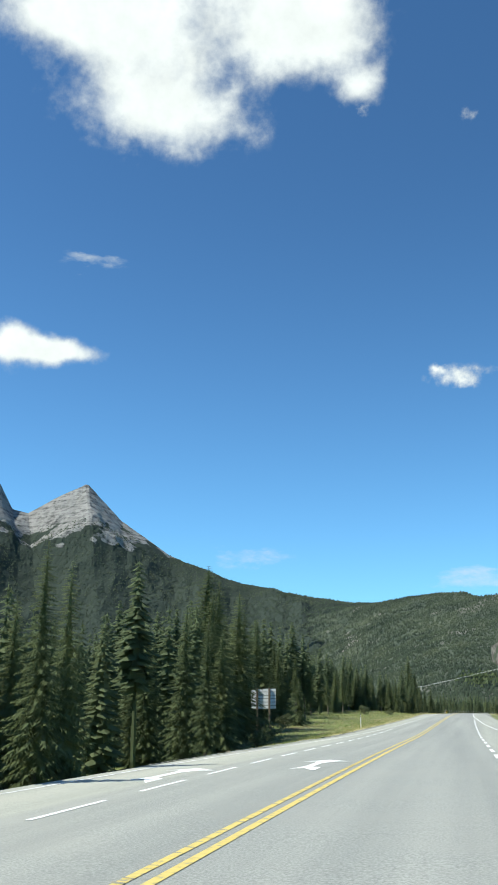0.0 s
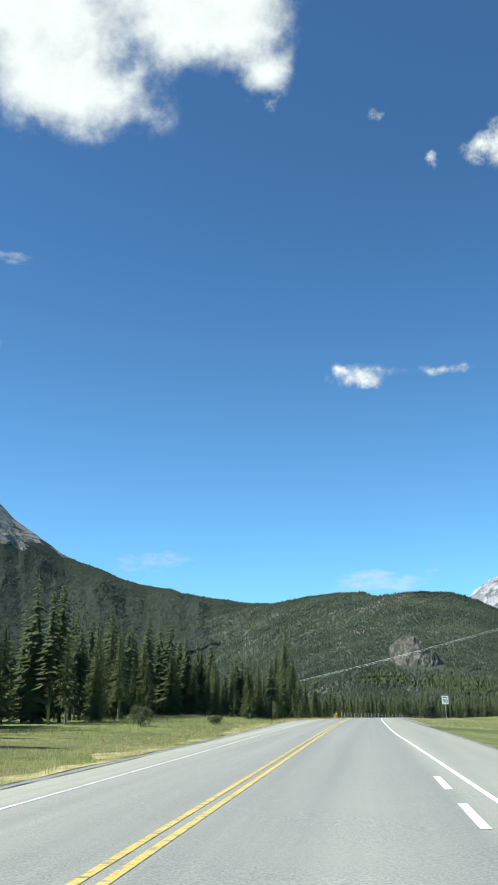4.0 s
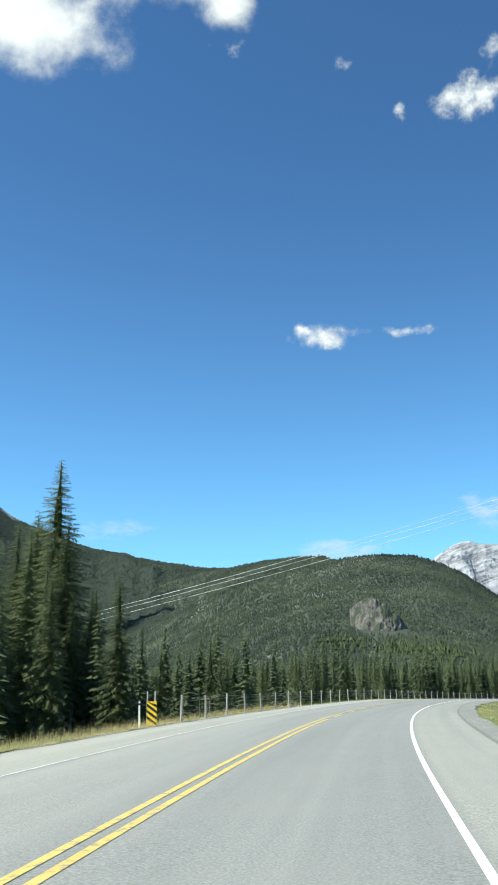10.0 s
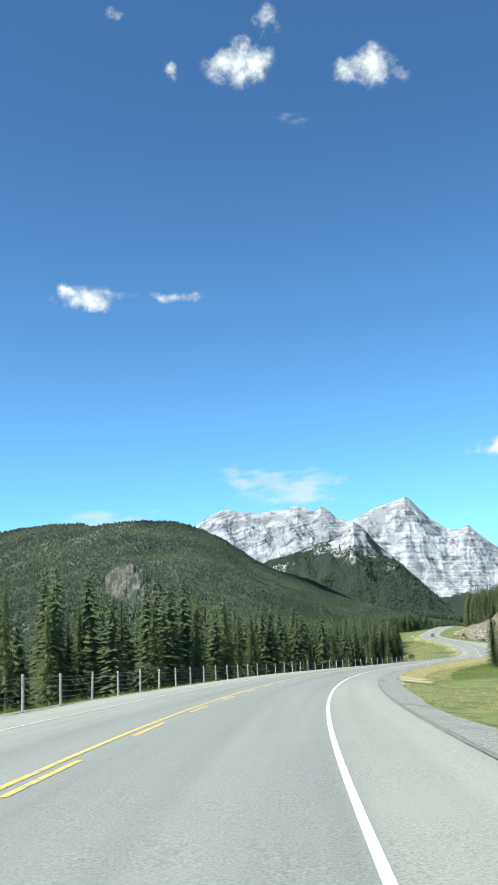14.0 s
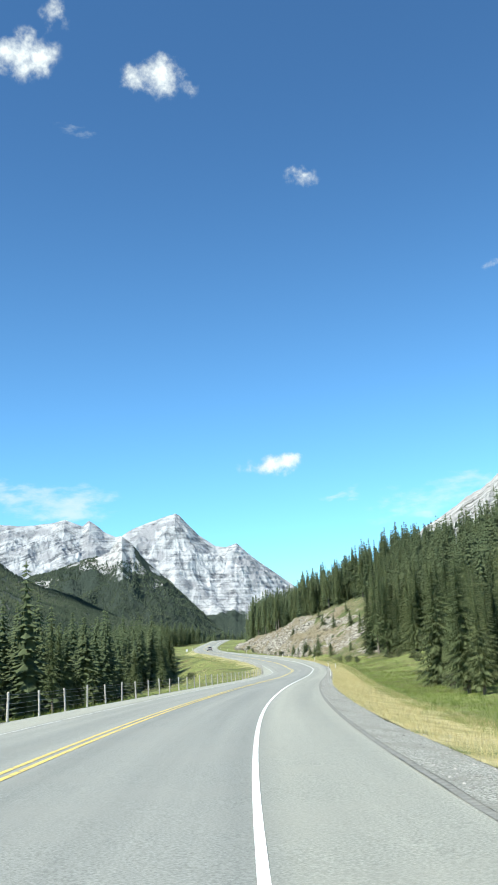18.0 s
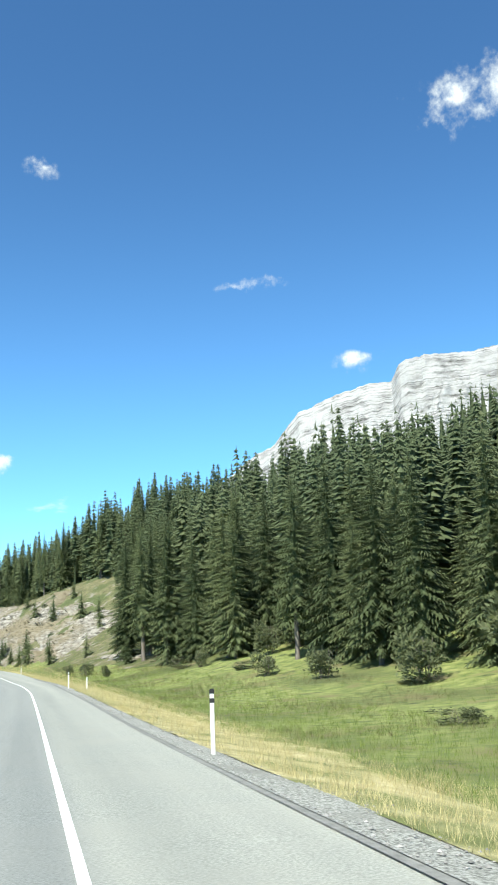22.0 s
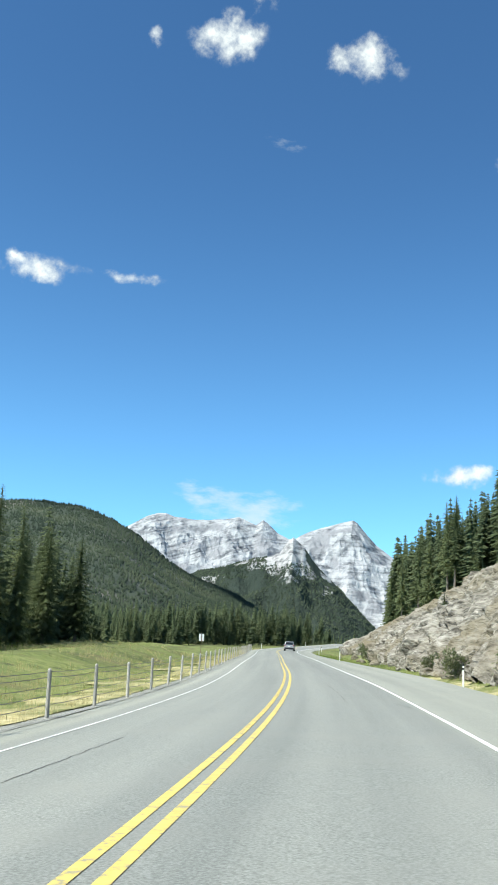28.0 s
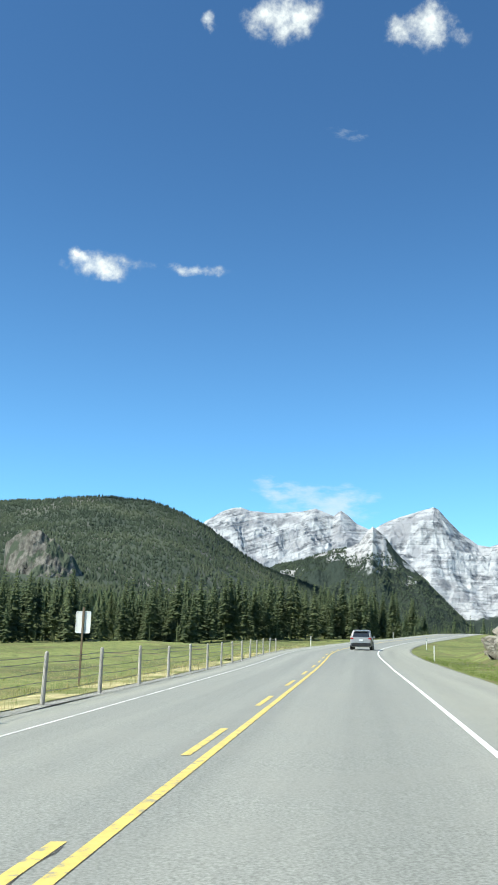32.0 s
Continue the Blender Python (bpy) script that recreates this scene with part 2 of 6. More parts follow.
ASPHALT = material("asphalt", [(0.36, (0.203, 0.210, 0.196)), (0.5, (0.277, 0.286, 0.266)), (0.64, (0.358, 0.367, 0.344))], 36, 9, 0.85, 0.6, 120, 0.005,
                   second=((0.295, 0.298, 0.275), 0.5, 0.45, 0.8), coords="World")
GRAVEL = material("gravel", [(0.40, (0.125, 0.127, 0.110)), (0.5, (0.265, 0.269, 0.238)), (0.60, (0.41, 0.415, 0.375))], 24, 5, 0.95, 0.45, 40, 0.015, second=((0.21, 0.211, 0.184), 0.7, 0.5, 0.7), coords="World")
GRASS = material("grass_ground", [(0.3, (0.085, 0.115, 0.036)), (0.5, (0.175, 0.205, 0.062)), (0.7, (0.285, 0.29, 0.11))], 1.2, 9, 0.95, 0.8, 16, 0.05,
                 second=[((0.085, 0.10, 0.035), 0.09, 0.48, 0.7), ((0.15, 0.128, 0.062), 0.30, 0.53, 0.68), ((0.06, 0.075, 0.03), 0.8, 0.58, 0.72)], coords="World")
DULL_SLOPE = material("dull_grass_slope", [(0.3, (0.068, 0.070, 0.032)), (0.5, (0.128, 0.122, 0.060)), (0.7, (0.205, 0.188, 0.105))], 1.6, 9, 0.95, 0.9, 14, 0.06,
                      second=[((0.075, 0.092, 0.034), 0.22, 0.48, 0.60), ((0.22, 0.20, 0.165), 0.5, 0.58, 0.68)], coords="World")
DULL_GRASS = material("dull_dry_grass", [(0.3, (0.125, 0.122, 0.055)), (0.6, (0.19, 0.176, 0.085)), (0.8, (0.26, 0.236, 0.125))], 0.5, 4, 0.85, 0, island=0.25, coords="World", leaf=0.3)
PAINT_W = material("white_road_paint", [(0.3, (0.62, 0.63, 0.61)), (0.5, (0.78, 0.79, 0.77))], 12, 6, 0.7, 0.3, 120, 0.003, coords="World")
PAINT_FAINT = material("worn_white_paint", [(0.34, (0.38, 0.385, 0.37)), (0.48, (0.62, 0.625, 0.605)), (0.64, (0.74, 0.745, 0.73))], 3, 8, 0.75, 0.3, 120, 0.003, coords="World")
PAINT_Y = material("yellow_road_paint", [(0.37, (0.30, 0.28, 0.20)), (0.45, (0.58, 0.45, 0.13)), (0.7, (0.66, 0.52, 0.17))], 7, 8, 0.7, 0.3, 120, 0.003, coords="World")
NEEDLES = material("spruce_needles", [(0.3, (0.112, 0.142, 0.070)), (0.6, (0.142, 0.170, 0.081)), (0.8, (0.172, 0.192, 0.092))], 1.3, 5, 0.8, 0, objrand=0.35, coords="World", spec=0.1, leaf=0.42)
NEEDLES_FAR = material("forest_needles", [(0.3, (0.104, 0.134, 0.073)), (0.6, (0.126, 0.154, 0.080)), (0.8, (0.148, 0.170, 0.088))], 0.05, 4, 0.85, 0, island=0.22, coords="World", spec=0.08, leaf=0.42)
# Greyer, bluer needles: distance haze over the hills is put into the colour.
NEEDLES_HAZED = material("hazed_hillside_needles", [(0.34, (0.040, 0.057, 0.042)), (0.5, (0.060, 0.080, 0.055)), (0.66, (0.086, 0.106, 0.068))], 0.010, 7, 0.85, 0, island=0.16, coords="World", spec=0.05, leaf=0.35)
BARK = material("bark", [(0.3, (0.09, 0.075, 0.06)), (0.7, (0.24, 0.21, 0.18))], 6, 6, 0.9, 0.6, 20, 0.02, stretch=(1, 1, 0.2))
FOREST_FLOOR = material("forest_floor", [(0.34, (0.034, 0.048, 0.034)), (0.5, (0.052, 0.067, 0.046)), (0.66, (0.074, 0.09, 0.058))], 0.010, 9, 0.95, 0.5, 0.3, 0.5, second=((0.13, 0.13, 0.112), 0.009, 0.60, 0.67), coords="World")
TAR = material("tar", [(0.3, (0.05, 0.048, 0.045)), (0.7, (0.11, 0.105, 0.10))], 14, 5, 0.8, 0.3, coords="World")
TAR_EDGE = material("broken_asphalt_edge", [(0.3, (0.14, 0.142, 0.130)), (0.7, (0.25, 0.252, 0.232))], 9, 7, 0.95, 0.25, 30, 0.01, coords="World")


def asphalt_lanes(m):
    """Long streaks of wear along the lanes, laid over the asphalt by the road's own coordinates."""
    nt = m.node_tree
    N, L = nt.nodes.new, nt.links.new
    b = nt.nodes["Principled BSDF"]
    src = b.inputs["Base Color"].links[0].from_socket
    uv = N("ShaderNodeUVMap")
    uv.uv_map = "lane"
    mp = N("ShaderNodeMapping")
    mp.inputs["Scale"].default_value = (1.1, 0.018, 1)
    L(uv.outputs[0], mp.inputs["Vector"])
    n = N("ShaderNodeTexNoise")
    n.inputs["Scale"].default_value, n.inputs["Detail"].default_value = 1.0, 6
    L(mp.outputs[0], n.inputs["Vector"])
    r = N("ShaderNodeValToRGB")
    r.color_ramp.elements[0].position, r.color_ramp.elements[0].color = 0.3, (0.84, 0.85, 0.85, 1)
    r.color_ramp.elements[1].position, r.color_ramp.elements[1].color = 0.72, (1.14, 1.13, 1.11, 1)
    L(n.outputs["Fac"], r.inputs[0])
    mx = N("ShaderNodeMix")
    mx.data_type, mx.blend_type = "RGBA", "MULTIPLY"
    mx.inputs["Factor"].default_value = 1.0
    L(src, mx.inputs["A"])
    L(r.outputs["Color"], mx.inputs["B"])
    # the shoulders, hardly driven on, are paler and warmer
    sx = N("ShaderNodeSeparateXYZ")
    L(uv.outputs[0], sx.inputs[0])
    side = N("ShaderNodeMath")
    side.operation = "ABSOLUTE"
    L(sx.outputs[0], side.inputs[0])
    far = N("ShaderNodeMapRange")
    far.inputs["From Min"].default_value, far.inputs["From Max"].default_value = 3.42, 3.75
    L(side.outputs[0], far.inputs["Value"])
    pale = N("ShaderNodeMix")
    pale.data_type, pale.blend_type = "RGBA", "MULTIPLY"
    L(far.outputs[0], pale.inputs["Factor"])
    onc = N("ShaderNodeMapRange")
    onc.inputs["From Min"].default_value, onc.inputs["From Max"].default_value = 0.0, 4.5
    L(sx.outputs[0], onc.inputs["Value"])
    lane = N("ShaderNodeMix")
    lane.data_type, lane.blend_type = "RGBA", "MULTIPLY"
    L(onc.outputs[0], lane.inputs["Factor"])
    L(mx.outputs["Result"], lane.inputs["A"])
    lane.inputs["B"].default_value = (1.15, 1.14, 1.11, 1)
    L(lane.outputs["Result"], pale.inputs["A"])
    pale.inputs["B"].default_value = (1.17, 1.155, 1.10, 1)
    # the asphalt is paler up to station 150 and darkens until 420
    run_tone = N("ShaderNodeMapRange")
    run_tone.inputs["From Min"].default_value, run_tone.inputs["From Max"].default_value = 150, 420
    L(sx.outputs[1], run_tone.inputs["Value"])
    tone_mix = N("ShaderNodeMix")
    tone_mix.data_type, tone_mix.blend_type = "RGBA", "MULTIPLY"
    L(run_tone.outputs[0], tone_mix.inputs["Factor"])
    L(pale.outputs["Result"], tone_mix.inputs["A"])
    tone_mix.inputs["B"].default_value = (0.84, 0.85, 0.85, 1)
    L(tone_mix.outputs["Result"], b.inputs["Base Color"])


asphalt_lanes(ASPHALT)
ASPHALT_WORN = material("worn_asphalt", [(0.3, (0.17, 0.165, 0.145)), (0.5, (0.27, 0.26, 0.21)), (0.7, (0.42, 0.37, 0.2))], 20, 8, 0.9, 0.4, 90, 0.004, coords="World")
ROCK = material("road_cut_rock", [(0.33, (0.045, 0.041, 0.034)), (0.42, (0.14, 0.128, 0.105)), (0.54, (0.27, 0.252, 0.212)), (0.72, (0.43, 0.412, 0.366))], 1.3, 12, 0.95, 1.0, 3.6, 0.24,
                second=((0.185, 0.158, 0.104), 0.11, 0.44, 0.60), coords="World", stretch=(0.8, 0.8, 1.8))
STRAW = material("straw_verge", [(0.3, (0.30, 0.265, 0.13)), (0.5, (0.47, 0.415, 0.215)), (0.7, (0.63, 0.565, 0.33))], 2.5, 9, 0.95, 0.9, 25, 0.05,
                 second=((0.17, 0.19, 0.065), 0.5, 0.42, 0.62), coords="World")
OUTCROP = material("outcrop_rock", [(0.34, (0.052, 0.048, 0.041)), (0.5, (0.122, 0.115, 0.099)), (0.66, (0.20, 0.19, 0.165))], 0.16, 9, 0.95, 1.0, 0.4, 1.2, second=((0.055, 0.07, 0.046), 0.07, 0.50, 0.58), coords="World", stretch=(1, 1, 0.6))
DRY_GRASS = material("dry_grass", [(0.3, (0.43, 0.375, 0.175)), (0.6, (0.58, 0.51, 0.27)), (0.8, (0.70, 0.63, 0.39))], 0.5, 4, 0.85, 0, island=0.22, coords="World", leaf=0.4)
GREEN_GRASS = material("green_grass", [(0.3, (0.12, 0.175, 0.038)), (0.6, (0.21, 0.27, 0.065)), (0.8, (0.31, 0.34, 0.11))], 0.4, 4, 0.85, 0, island=0.25, coords="World", leaf=0.4)
SHRUB = material("shrub_leaves", [(0.3, (0.10, 0.12, 0.055)), (0.6, (0.155, 0.175, 0.088)), (0.8, (0.22, 0.235, 0.13))], 2.0, 4, 0.8, 0, island=0.3, coords="World", leaf=0.35)
ASPEN = material("aspen_leaves", [(0.3, (0.07, 0.10, 0.042)), (0.7, (0.12, 0.15, 0.066))], 0.05, 4, 0.8, 0, island=0.25, coords="World", leaf=0.4)
WOOD_GREY = material("weathered_wood", [(0.3, (0.30, 0.29, 0.26)), (0.7, (0.52, 0.50, 0.46))], 3, 6, 0.85, 0.4, 12, 0.01, stretch=(4, 4, 0.6), objrand=0.15)
WOOD_BROWN = material("brown_post_wood", [(0.3, (0.12, 0.09, 0.06)), (0.7, (0.22, 0.17, 0.12))], 3, 6, 0.85, 0.4, 12, 0.01, stretch=(4, 4, 0.6))
WIRE = material("galvanised_wire", [(0.3, (0.20, 0.20, 0.20)), (0.7, (0.32, 0.32, 0.32))], 8, 3, 0.5, 0, metal=0.6)
CABLE = material("aluminium_cable", [(0.3, (0.55, 0.56, 0.58)), (0.7, (0.70, 0.71, 0.73))], 2, 3, 0.45, 0, metal=0.3)
POST_WHITE = material("white_marker_plastic", [(0.3, (0.70, 0.70, 0.66)), (0.6, (0.80, 0.80, 0.77))], 6, 5, 0.6, 0.1)
BLACK = material("black_band", [(0.3, (0.02, 0.02, 0.02)), (0.7, (0.035, 0.035, 0.035))], 9, 3, 0.6, 0)
SIGN_WHITE = material("white_sign_face", [(0.3, (0.74, 0.75, 0.75)), (0.7, (0.82, 0.83, 0.83))], 4, 4, 0.5, 0)
SIGN_METAL = material("bare_aluminium", [(0.3, (0.74, 0.75, 0.75)), (0.7, (0.82, 0.83, 0.83))], 3, 5, 0.5, 0, metal=0.1)
YELLOW = material("yellow_reflective", [(0.3, (0.78, 0.52, 0.02)), (0.7, (0.84, 0.58, 0.03))], 5, 4, 0.5, 0)
STEEL = material("galvanised_steel", [(0.3, (0.36, 0.37, 0.38)), (0.7, (0.48, 0.49, 0.50))], 5, 4, 0.5, 0, metal=0.5)
CAR_PAINT = material("silver_car_paint", [(0.3, (0.36, 0.365, 0.37)), (0.7, (0.42, 0.425, 0.43))], 3, 2, 0.3, 0, metal=0.35, spec=0.5)
CAR_DARK = material("dark_car_trim", [(0.3, (0.02, 0.02, 0.022)), (0.7, (0.035, 0.035, 0.037))], 6, 3, 0.5, 0)
CAR_GLASS = material("dark_window_glass", [(0.3, (0.02, 0.025, 0.03)), (0.7, (0.03, 0.035, 0.04))], 2, 2, 0.08, 0, spec=0.8)
TYRE = material("tyre_rubber", [(0.3, (0.018, 0.018, 0.018)), (0.7, (0.03, 0.03, 0.03))], 20, 3, 0.85, 0.2)
LAMP_RED = material("red_lamp_plastic", [(0.3, (0.35, 0.015, 0.012)), (0.7, (0.42, 0.02, 0.016))], 8, 2, 0.25, 0)


# ---------------------------------------------------------------- numeric helpers
def hash01(ix, iy, iz, seed):
    h = (ix * 374761393 + iy * 668265263 + iz * 2147483647 + seed * 974634777) & 0xFFFFFFFF
    h = ((h ^ (h >> 13)) * 1274126177) & 0xFFFFFFFF
    return ((h ^ (h >> 16)) & 0xFFFFFF) / float(0xFFFFFF)


def value_noise(x, y, z=0.0, seed=0):
    """Smooth random numbers, -1 to 1, on arrays of places."""
    x, y = np.asarray(x, float), np.asarray(y, float)
    z = np.zeros_like(x) + z
    ix, iy, iz = np.floor(x).astype(np.int64), np.floor(y).astype(np.int64), np.floor(z).astype(np.int64)
    fx, fy, fz = x - ix, y - iy, z - iz
    fx, fy, fz = (f * f * (3 - 2 * f) for f in (fx, fy, fz))
    r = 0
    for dx in (0, 1):
        for dy in (0, 1):
            for dz in (0, 1):
                w = (fx if dx else 1 - fx) * (fy if dy else 1 - fy) * (fz if dz else 1 - fz)
                r = r + w * hash01(ix + dx, iy + dy, iz + dz, seed)
    return r * 2 - 1


def fbm(x, y, z=0.0, octaves=5, seed=0, gain=0.5, ridged=False):
    r, a, f = 0, 1.0, 1.0
    for o in range(octaves):
        n = value_noise(np.asarray(x) * f, np.asarray(y) * f, np.asarray(z) * f, seed + o)
        r = r + a * ((1 - 2 * np.abs(n)) if ridged else n)
        a, f = a * gain, f * 2.03
    return r


def mesh_from(name, verts, faces, mats, smooth=False, face_mats=None):
    """A mesh from arrays: verts (n, 3), faces (m, 3) or (m, 4) or a list of such arrays."""
    me = bpy.data.meshes.new(name)
    groups = faces if isinstance(faces, list) else [faces]
    groups = [np.asarray(g, np.int32) for g in groups if len(g)]
    verts = np.asarray(verts, np.float32)
    me.vertices.add(len(verts))
    me.vertices.foreach_set("co", verts.ravel())
    loops = np.concatenate([g.ravel() for g in groups])
    sizes = np.concatenate([np.full(len(g), g.shape[1], np.int32) for g in groups])
    me.loops.add(len(loops))
    me.loops.foreach_set("vertex_index", loops)
    me.polygons.add(len(sizes))
    me.polygons.foreach_set("loop_start", np.concatenate([[0], np.cumsum(sizes)[:-1]]).astype(np.int32))
    for m in (mats if isinstance(mats, (list, tuple)) else [mats]):
        me.materials.append(m)
    if face_mats is not None:
        me.polygons.foreach_set("material_index", np.asarray(face_mats, np.int32))
    me.update(calc_edges=True)
    me.polygons.foreach_set("use_smooth", np.full(len(sizes), bool(smooth)))
    me.validate()
    return me


def grid_faces(nu, nv, base=0):
    i, j = np.meshgrid(np.arange(nu - 1), np.arange(nv - 1), indexing="ij")
    a = (i * nv + j).ravel() + base
    return np.stack([a, a + nv, a + nv + 1, a + 1], 1)


def part(name, bm, mat, parent, label=""):
    """Link a bmesh (or a mesh) as one mesh object under a thing or a part."""
    if isinstance(bm, bmesh.types.BMesh):
        me = bpy.data.meshes.new(name)
        bm.to_mesh(me)
        bm.free()
        me.materials.append(mat)
    else:
        me = bm
    ob = new(name, me)
    ob.parent = parent
    if label:
        tagged(ob, label)
    return ob


# ---------------------------------------------------------------- the road's line
# station along the yellow line, heading in degrees (anticlockwise from +y)
HEADING = [(-120, -12.92), (0.0, -12.92), (34.8, -12.34), (69.6, -12.66), (104.4, -12.95), (139.2, -12.88), (174.0, -13.24), (208.8, -13.89), (243.6, -15.96), (278.4, -19.67), (313.2, -23.67), (348.0, -27.56), (382.8, -31.37), (417.6, -36.16), (452.4, -40.04), (487.2, -41.92), (522.0, -41.99), (556.8, -41.43), (591.7, -37.52), (626.5, -33.97), (661.3, -30.60), (696.1, -27.84), (730.9, -28.16), (760.9, -27.83), (790.9, -27.32), (830.9, -33.53), (870.9, -37.42), (910.9, -39.52), (970.9, -41.54), (1010, -50), (1100, -80)]
# station, height, bank (rise to the left)
LEVEL = [(-120, -1.38, 0.009), (0, -1.38, 0.010), (22, -1.19, 0.007), (37, -1.16, 0.006), (45, -1.18, 0.005), (57, -1.17, 0.003), (66.4, -1.12, 0.002), (92, -0.81, -0.005), (132.9, -0.31, -0.016), (199.3, 0.36, 0.001), (265.8, 0.34, 0.013), (332.2, -0.04, 0.039), (398.7, -1.17, 0.037), (465.1, -2.27, 0.011), (531.5, -3.32, -0.000), (598, -3.71, -0.073), (664.4, -2.50, -0.042), (730.9, -0.70, -0.016), (780.9, 0.56, 0.000), (840.9, 2.50, 0.000), (900.9, 4.84, 0.000), (970.9, 8.07, 0.000), (1100, 5.74, 0.000)]
S0, S1, DS = -120.0, 1100.0, 1.0
ST = np.arange(S0, S1 + DS / 2, DS)


def smooth_line(a, k):
    ker = np.ones(2 * k + 1) / (2 * k + 1)
    return np.convolve(np.concatenate([2 * a[0] - a[k:0:-1], a, 2 * a[-1] - a[-2:-k - 2:-1]]), ker, "valid")


HD = np.radians(np.interp(ST, *zip(*HEADING)))
LX = np.concatenate([[0], np.cumsum(-np.sin((HD[1:] + HD[:-1]) / 2) * DS)])
LY = np.concatenate([[0], np.cumsum(np.cos((HD[1:] + HD[:-1]) / 2) * DS)])
_i0 = int(-S0 / DS)
LX += -2.67 - LX[_i0]
LY += 0.60 - LY[_i0]
LZ = smooth_line(np.interp(ST, [k[0] for k in LEVEL], [k[1] for k in LEVEL]), 10)
LB = smooth_line(np.interp(ST, [k[0] for k in LEVEL], [k[2] for k in LEVEL]), 12)


def on_road(s, d, dz=0.0):
    """World places at stations s and offsets d (left positive) on the road's plane."""
    s, d = np.broadcast_arrays(np.asarray(s, float), np.asarray(d, float))
    h = np.interp(s, ST, HD)
    x = np.interp(s, ST, LX) - np.cos(h) * d
    y = np.interp(s, ST, LY) - np.sin(h) * d
    z = np.interp(s, ST, LZ) + np.interp(s, ST, LB) * np.clip(d, -8, 8) - 0.03 * np.clip(d, 0, 7) + dz
    return np.stack([x, y, z], -1)


def station(x, y):
    """Nearest station and offset of places in the world."""
    x, y = np.ravel(x), np.ravel(y)
    s, d = np.empty(len(x)), np.empty(len(x))
    for k in range(0, len(x), 4000):
        a, b = x[k:k + 4000], y[k:k + 4000]
        i = ((LX[::4][None] - a[:, None]) ** 2 + (LY[::4][None] - b[:, None]) ** 2).argmin(1) * 4
        i = np.clip(i, 0, len(ST) - 1)
        along = -np.sin(HD[i]) * (a - LX[i]) + np.cos(HD[i]) * (b - LY[i])
        s[k:k + 4000] = ST[i] + np.clip(along, -4, 4)
        d[k:k + 4000] = -(np.cos(HD[i]) * (a - LX[i]) + np.sin(HD[i]) * (b - LY[i]))
    return s, d


# side profiles: rise over the road's edge at stations, by the distance from the yellow line
LEFT_D = [5.9, 9, 14, 25, 45, 90, 200]
LEFT = {-120: (0, -.6, -1.6, -1.8, -2, -2, -2), 50: (0, -.6, -1.6, -1.8, -2, -2, -2), 100: (0, -.1, .15, .35, .3, 0, -.5), 125: (0, .1, .5, .8, .7, .2, -.5),
        205: (0, 0, .4, .7, .6, 0, -.5), 235: (0, -.2, -.1, 0, -.2, -1, -1), 266: (0, -.3, -1, -2.2, -3.2, -4, -4), 410: (0, -.5, -2, -4, -5, -5, -5), 500: (0, -.5, -1.2, -2, -3, -4, -4),
        590: (0, -.4, -.3, -1.5, -3, -4, -4), 650: (0, -.2, .2, -3, -5.5, -6, -6), 685: (0, 0, .9, -2.2, -5, -5, -5), 720: (0, -.3, .9, .2, -2, -2.5, -2.5), 748: (0, -.5, .8, 1.0, .3, -.6, -1), 768: (0, -.9, -1.2, -.8, -.8, -1, -1), 785: (0, -1, -1.8, -1.6, -1.4, -1.2, -1.2),
        1100: (0, -.8, -1, -.5, 0, 0, 0)}
RIGHT_D = [5.75, 7.5, 10, 14, 20, 26, 40, 60, 100, 200]
RIGHT_A = {-120: (0, -.2, -.6, -.6, -.5, 0, .5, 1, 2, 4), 250: (0, -.15, -.3, -.3, -.2, 0, .5, 1, 3, 8), 380: (0, -.2, -.5, -.5, -.3, 0, 1, 3, 8, 20),
           470: (0, -.3, -.8, -.9, -.6, -.2, 1, 6, 20, 52), 550: (0, -.3, -.8, -1, -.9, -.6, 1.2, 8, 25, 64), 605: (0, -.3, -.6, -.5, .7, 2.4, 7.5, 16, 33, 71)}
RIGHT_B = {645: (0, -.3, -.3, 1.5, 4.5, 6.8, 16, 24, 38, 72), 675: (0, -.3, .2, 4, 9, 13, 19, 25, 36, 66), 715: (0, -.3, 0, 4.5, 9.5, 11.5, 16, 20, 28, 50),
           740: (0, -.3, -.2, 3.5, 7.5, 9.5, 13, 16, 22, 38), 775: (0, -.2, -.1, 2.5, 5.5, 7, 9.5, 12, 17, 28), 800: (0, -.2, -.2, 1.6, 3.6, 4.8, 7, 9, 13, 22), 830: (0, -.2, -.5, -.3, .6, 1.5, 3, 5, 9, 18),
           1100: (0, -.2, -.5, -.5, 0, 1, 2, 4, 8, 15)}


def table(profile, dist, s, d):
    ks = np.array(sorted(profile))
    V = np.array([profile[k] for k in sorted(profile)])
    s, d = np.ravel(s), np.ravel(d)
    i = np.clip(np.searchsorted(ks, s) - 1, 0, len(ks) - 2)
    u = np.clip((s - ks[i]) / (ks[i + 1] - ks[i]), 0, 1)
    u = u * u * (3 - 2 * u)
    j = np.clip(np.searchsorted(dist, d) - 1, 0, len(dist) - 2)
    dd = np.array(dist)
    w = np.clip((d - dd[j]) / (dd[j + 1] - dd[j]), 0, 1)
    return (V[i, j] * (1 - w) + V[i, j + 1] * w) * (1 - u) + (V[i + 1, j] * (1 - w) + V[i + 1, j + 1] * w) * u


RIGHT = {**RIGHT_A, **RIGHT_B}


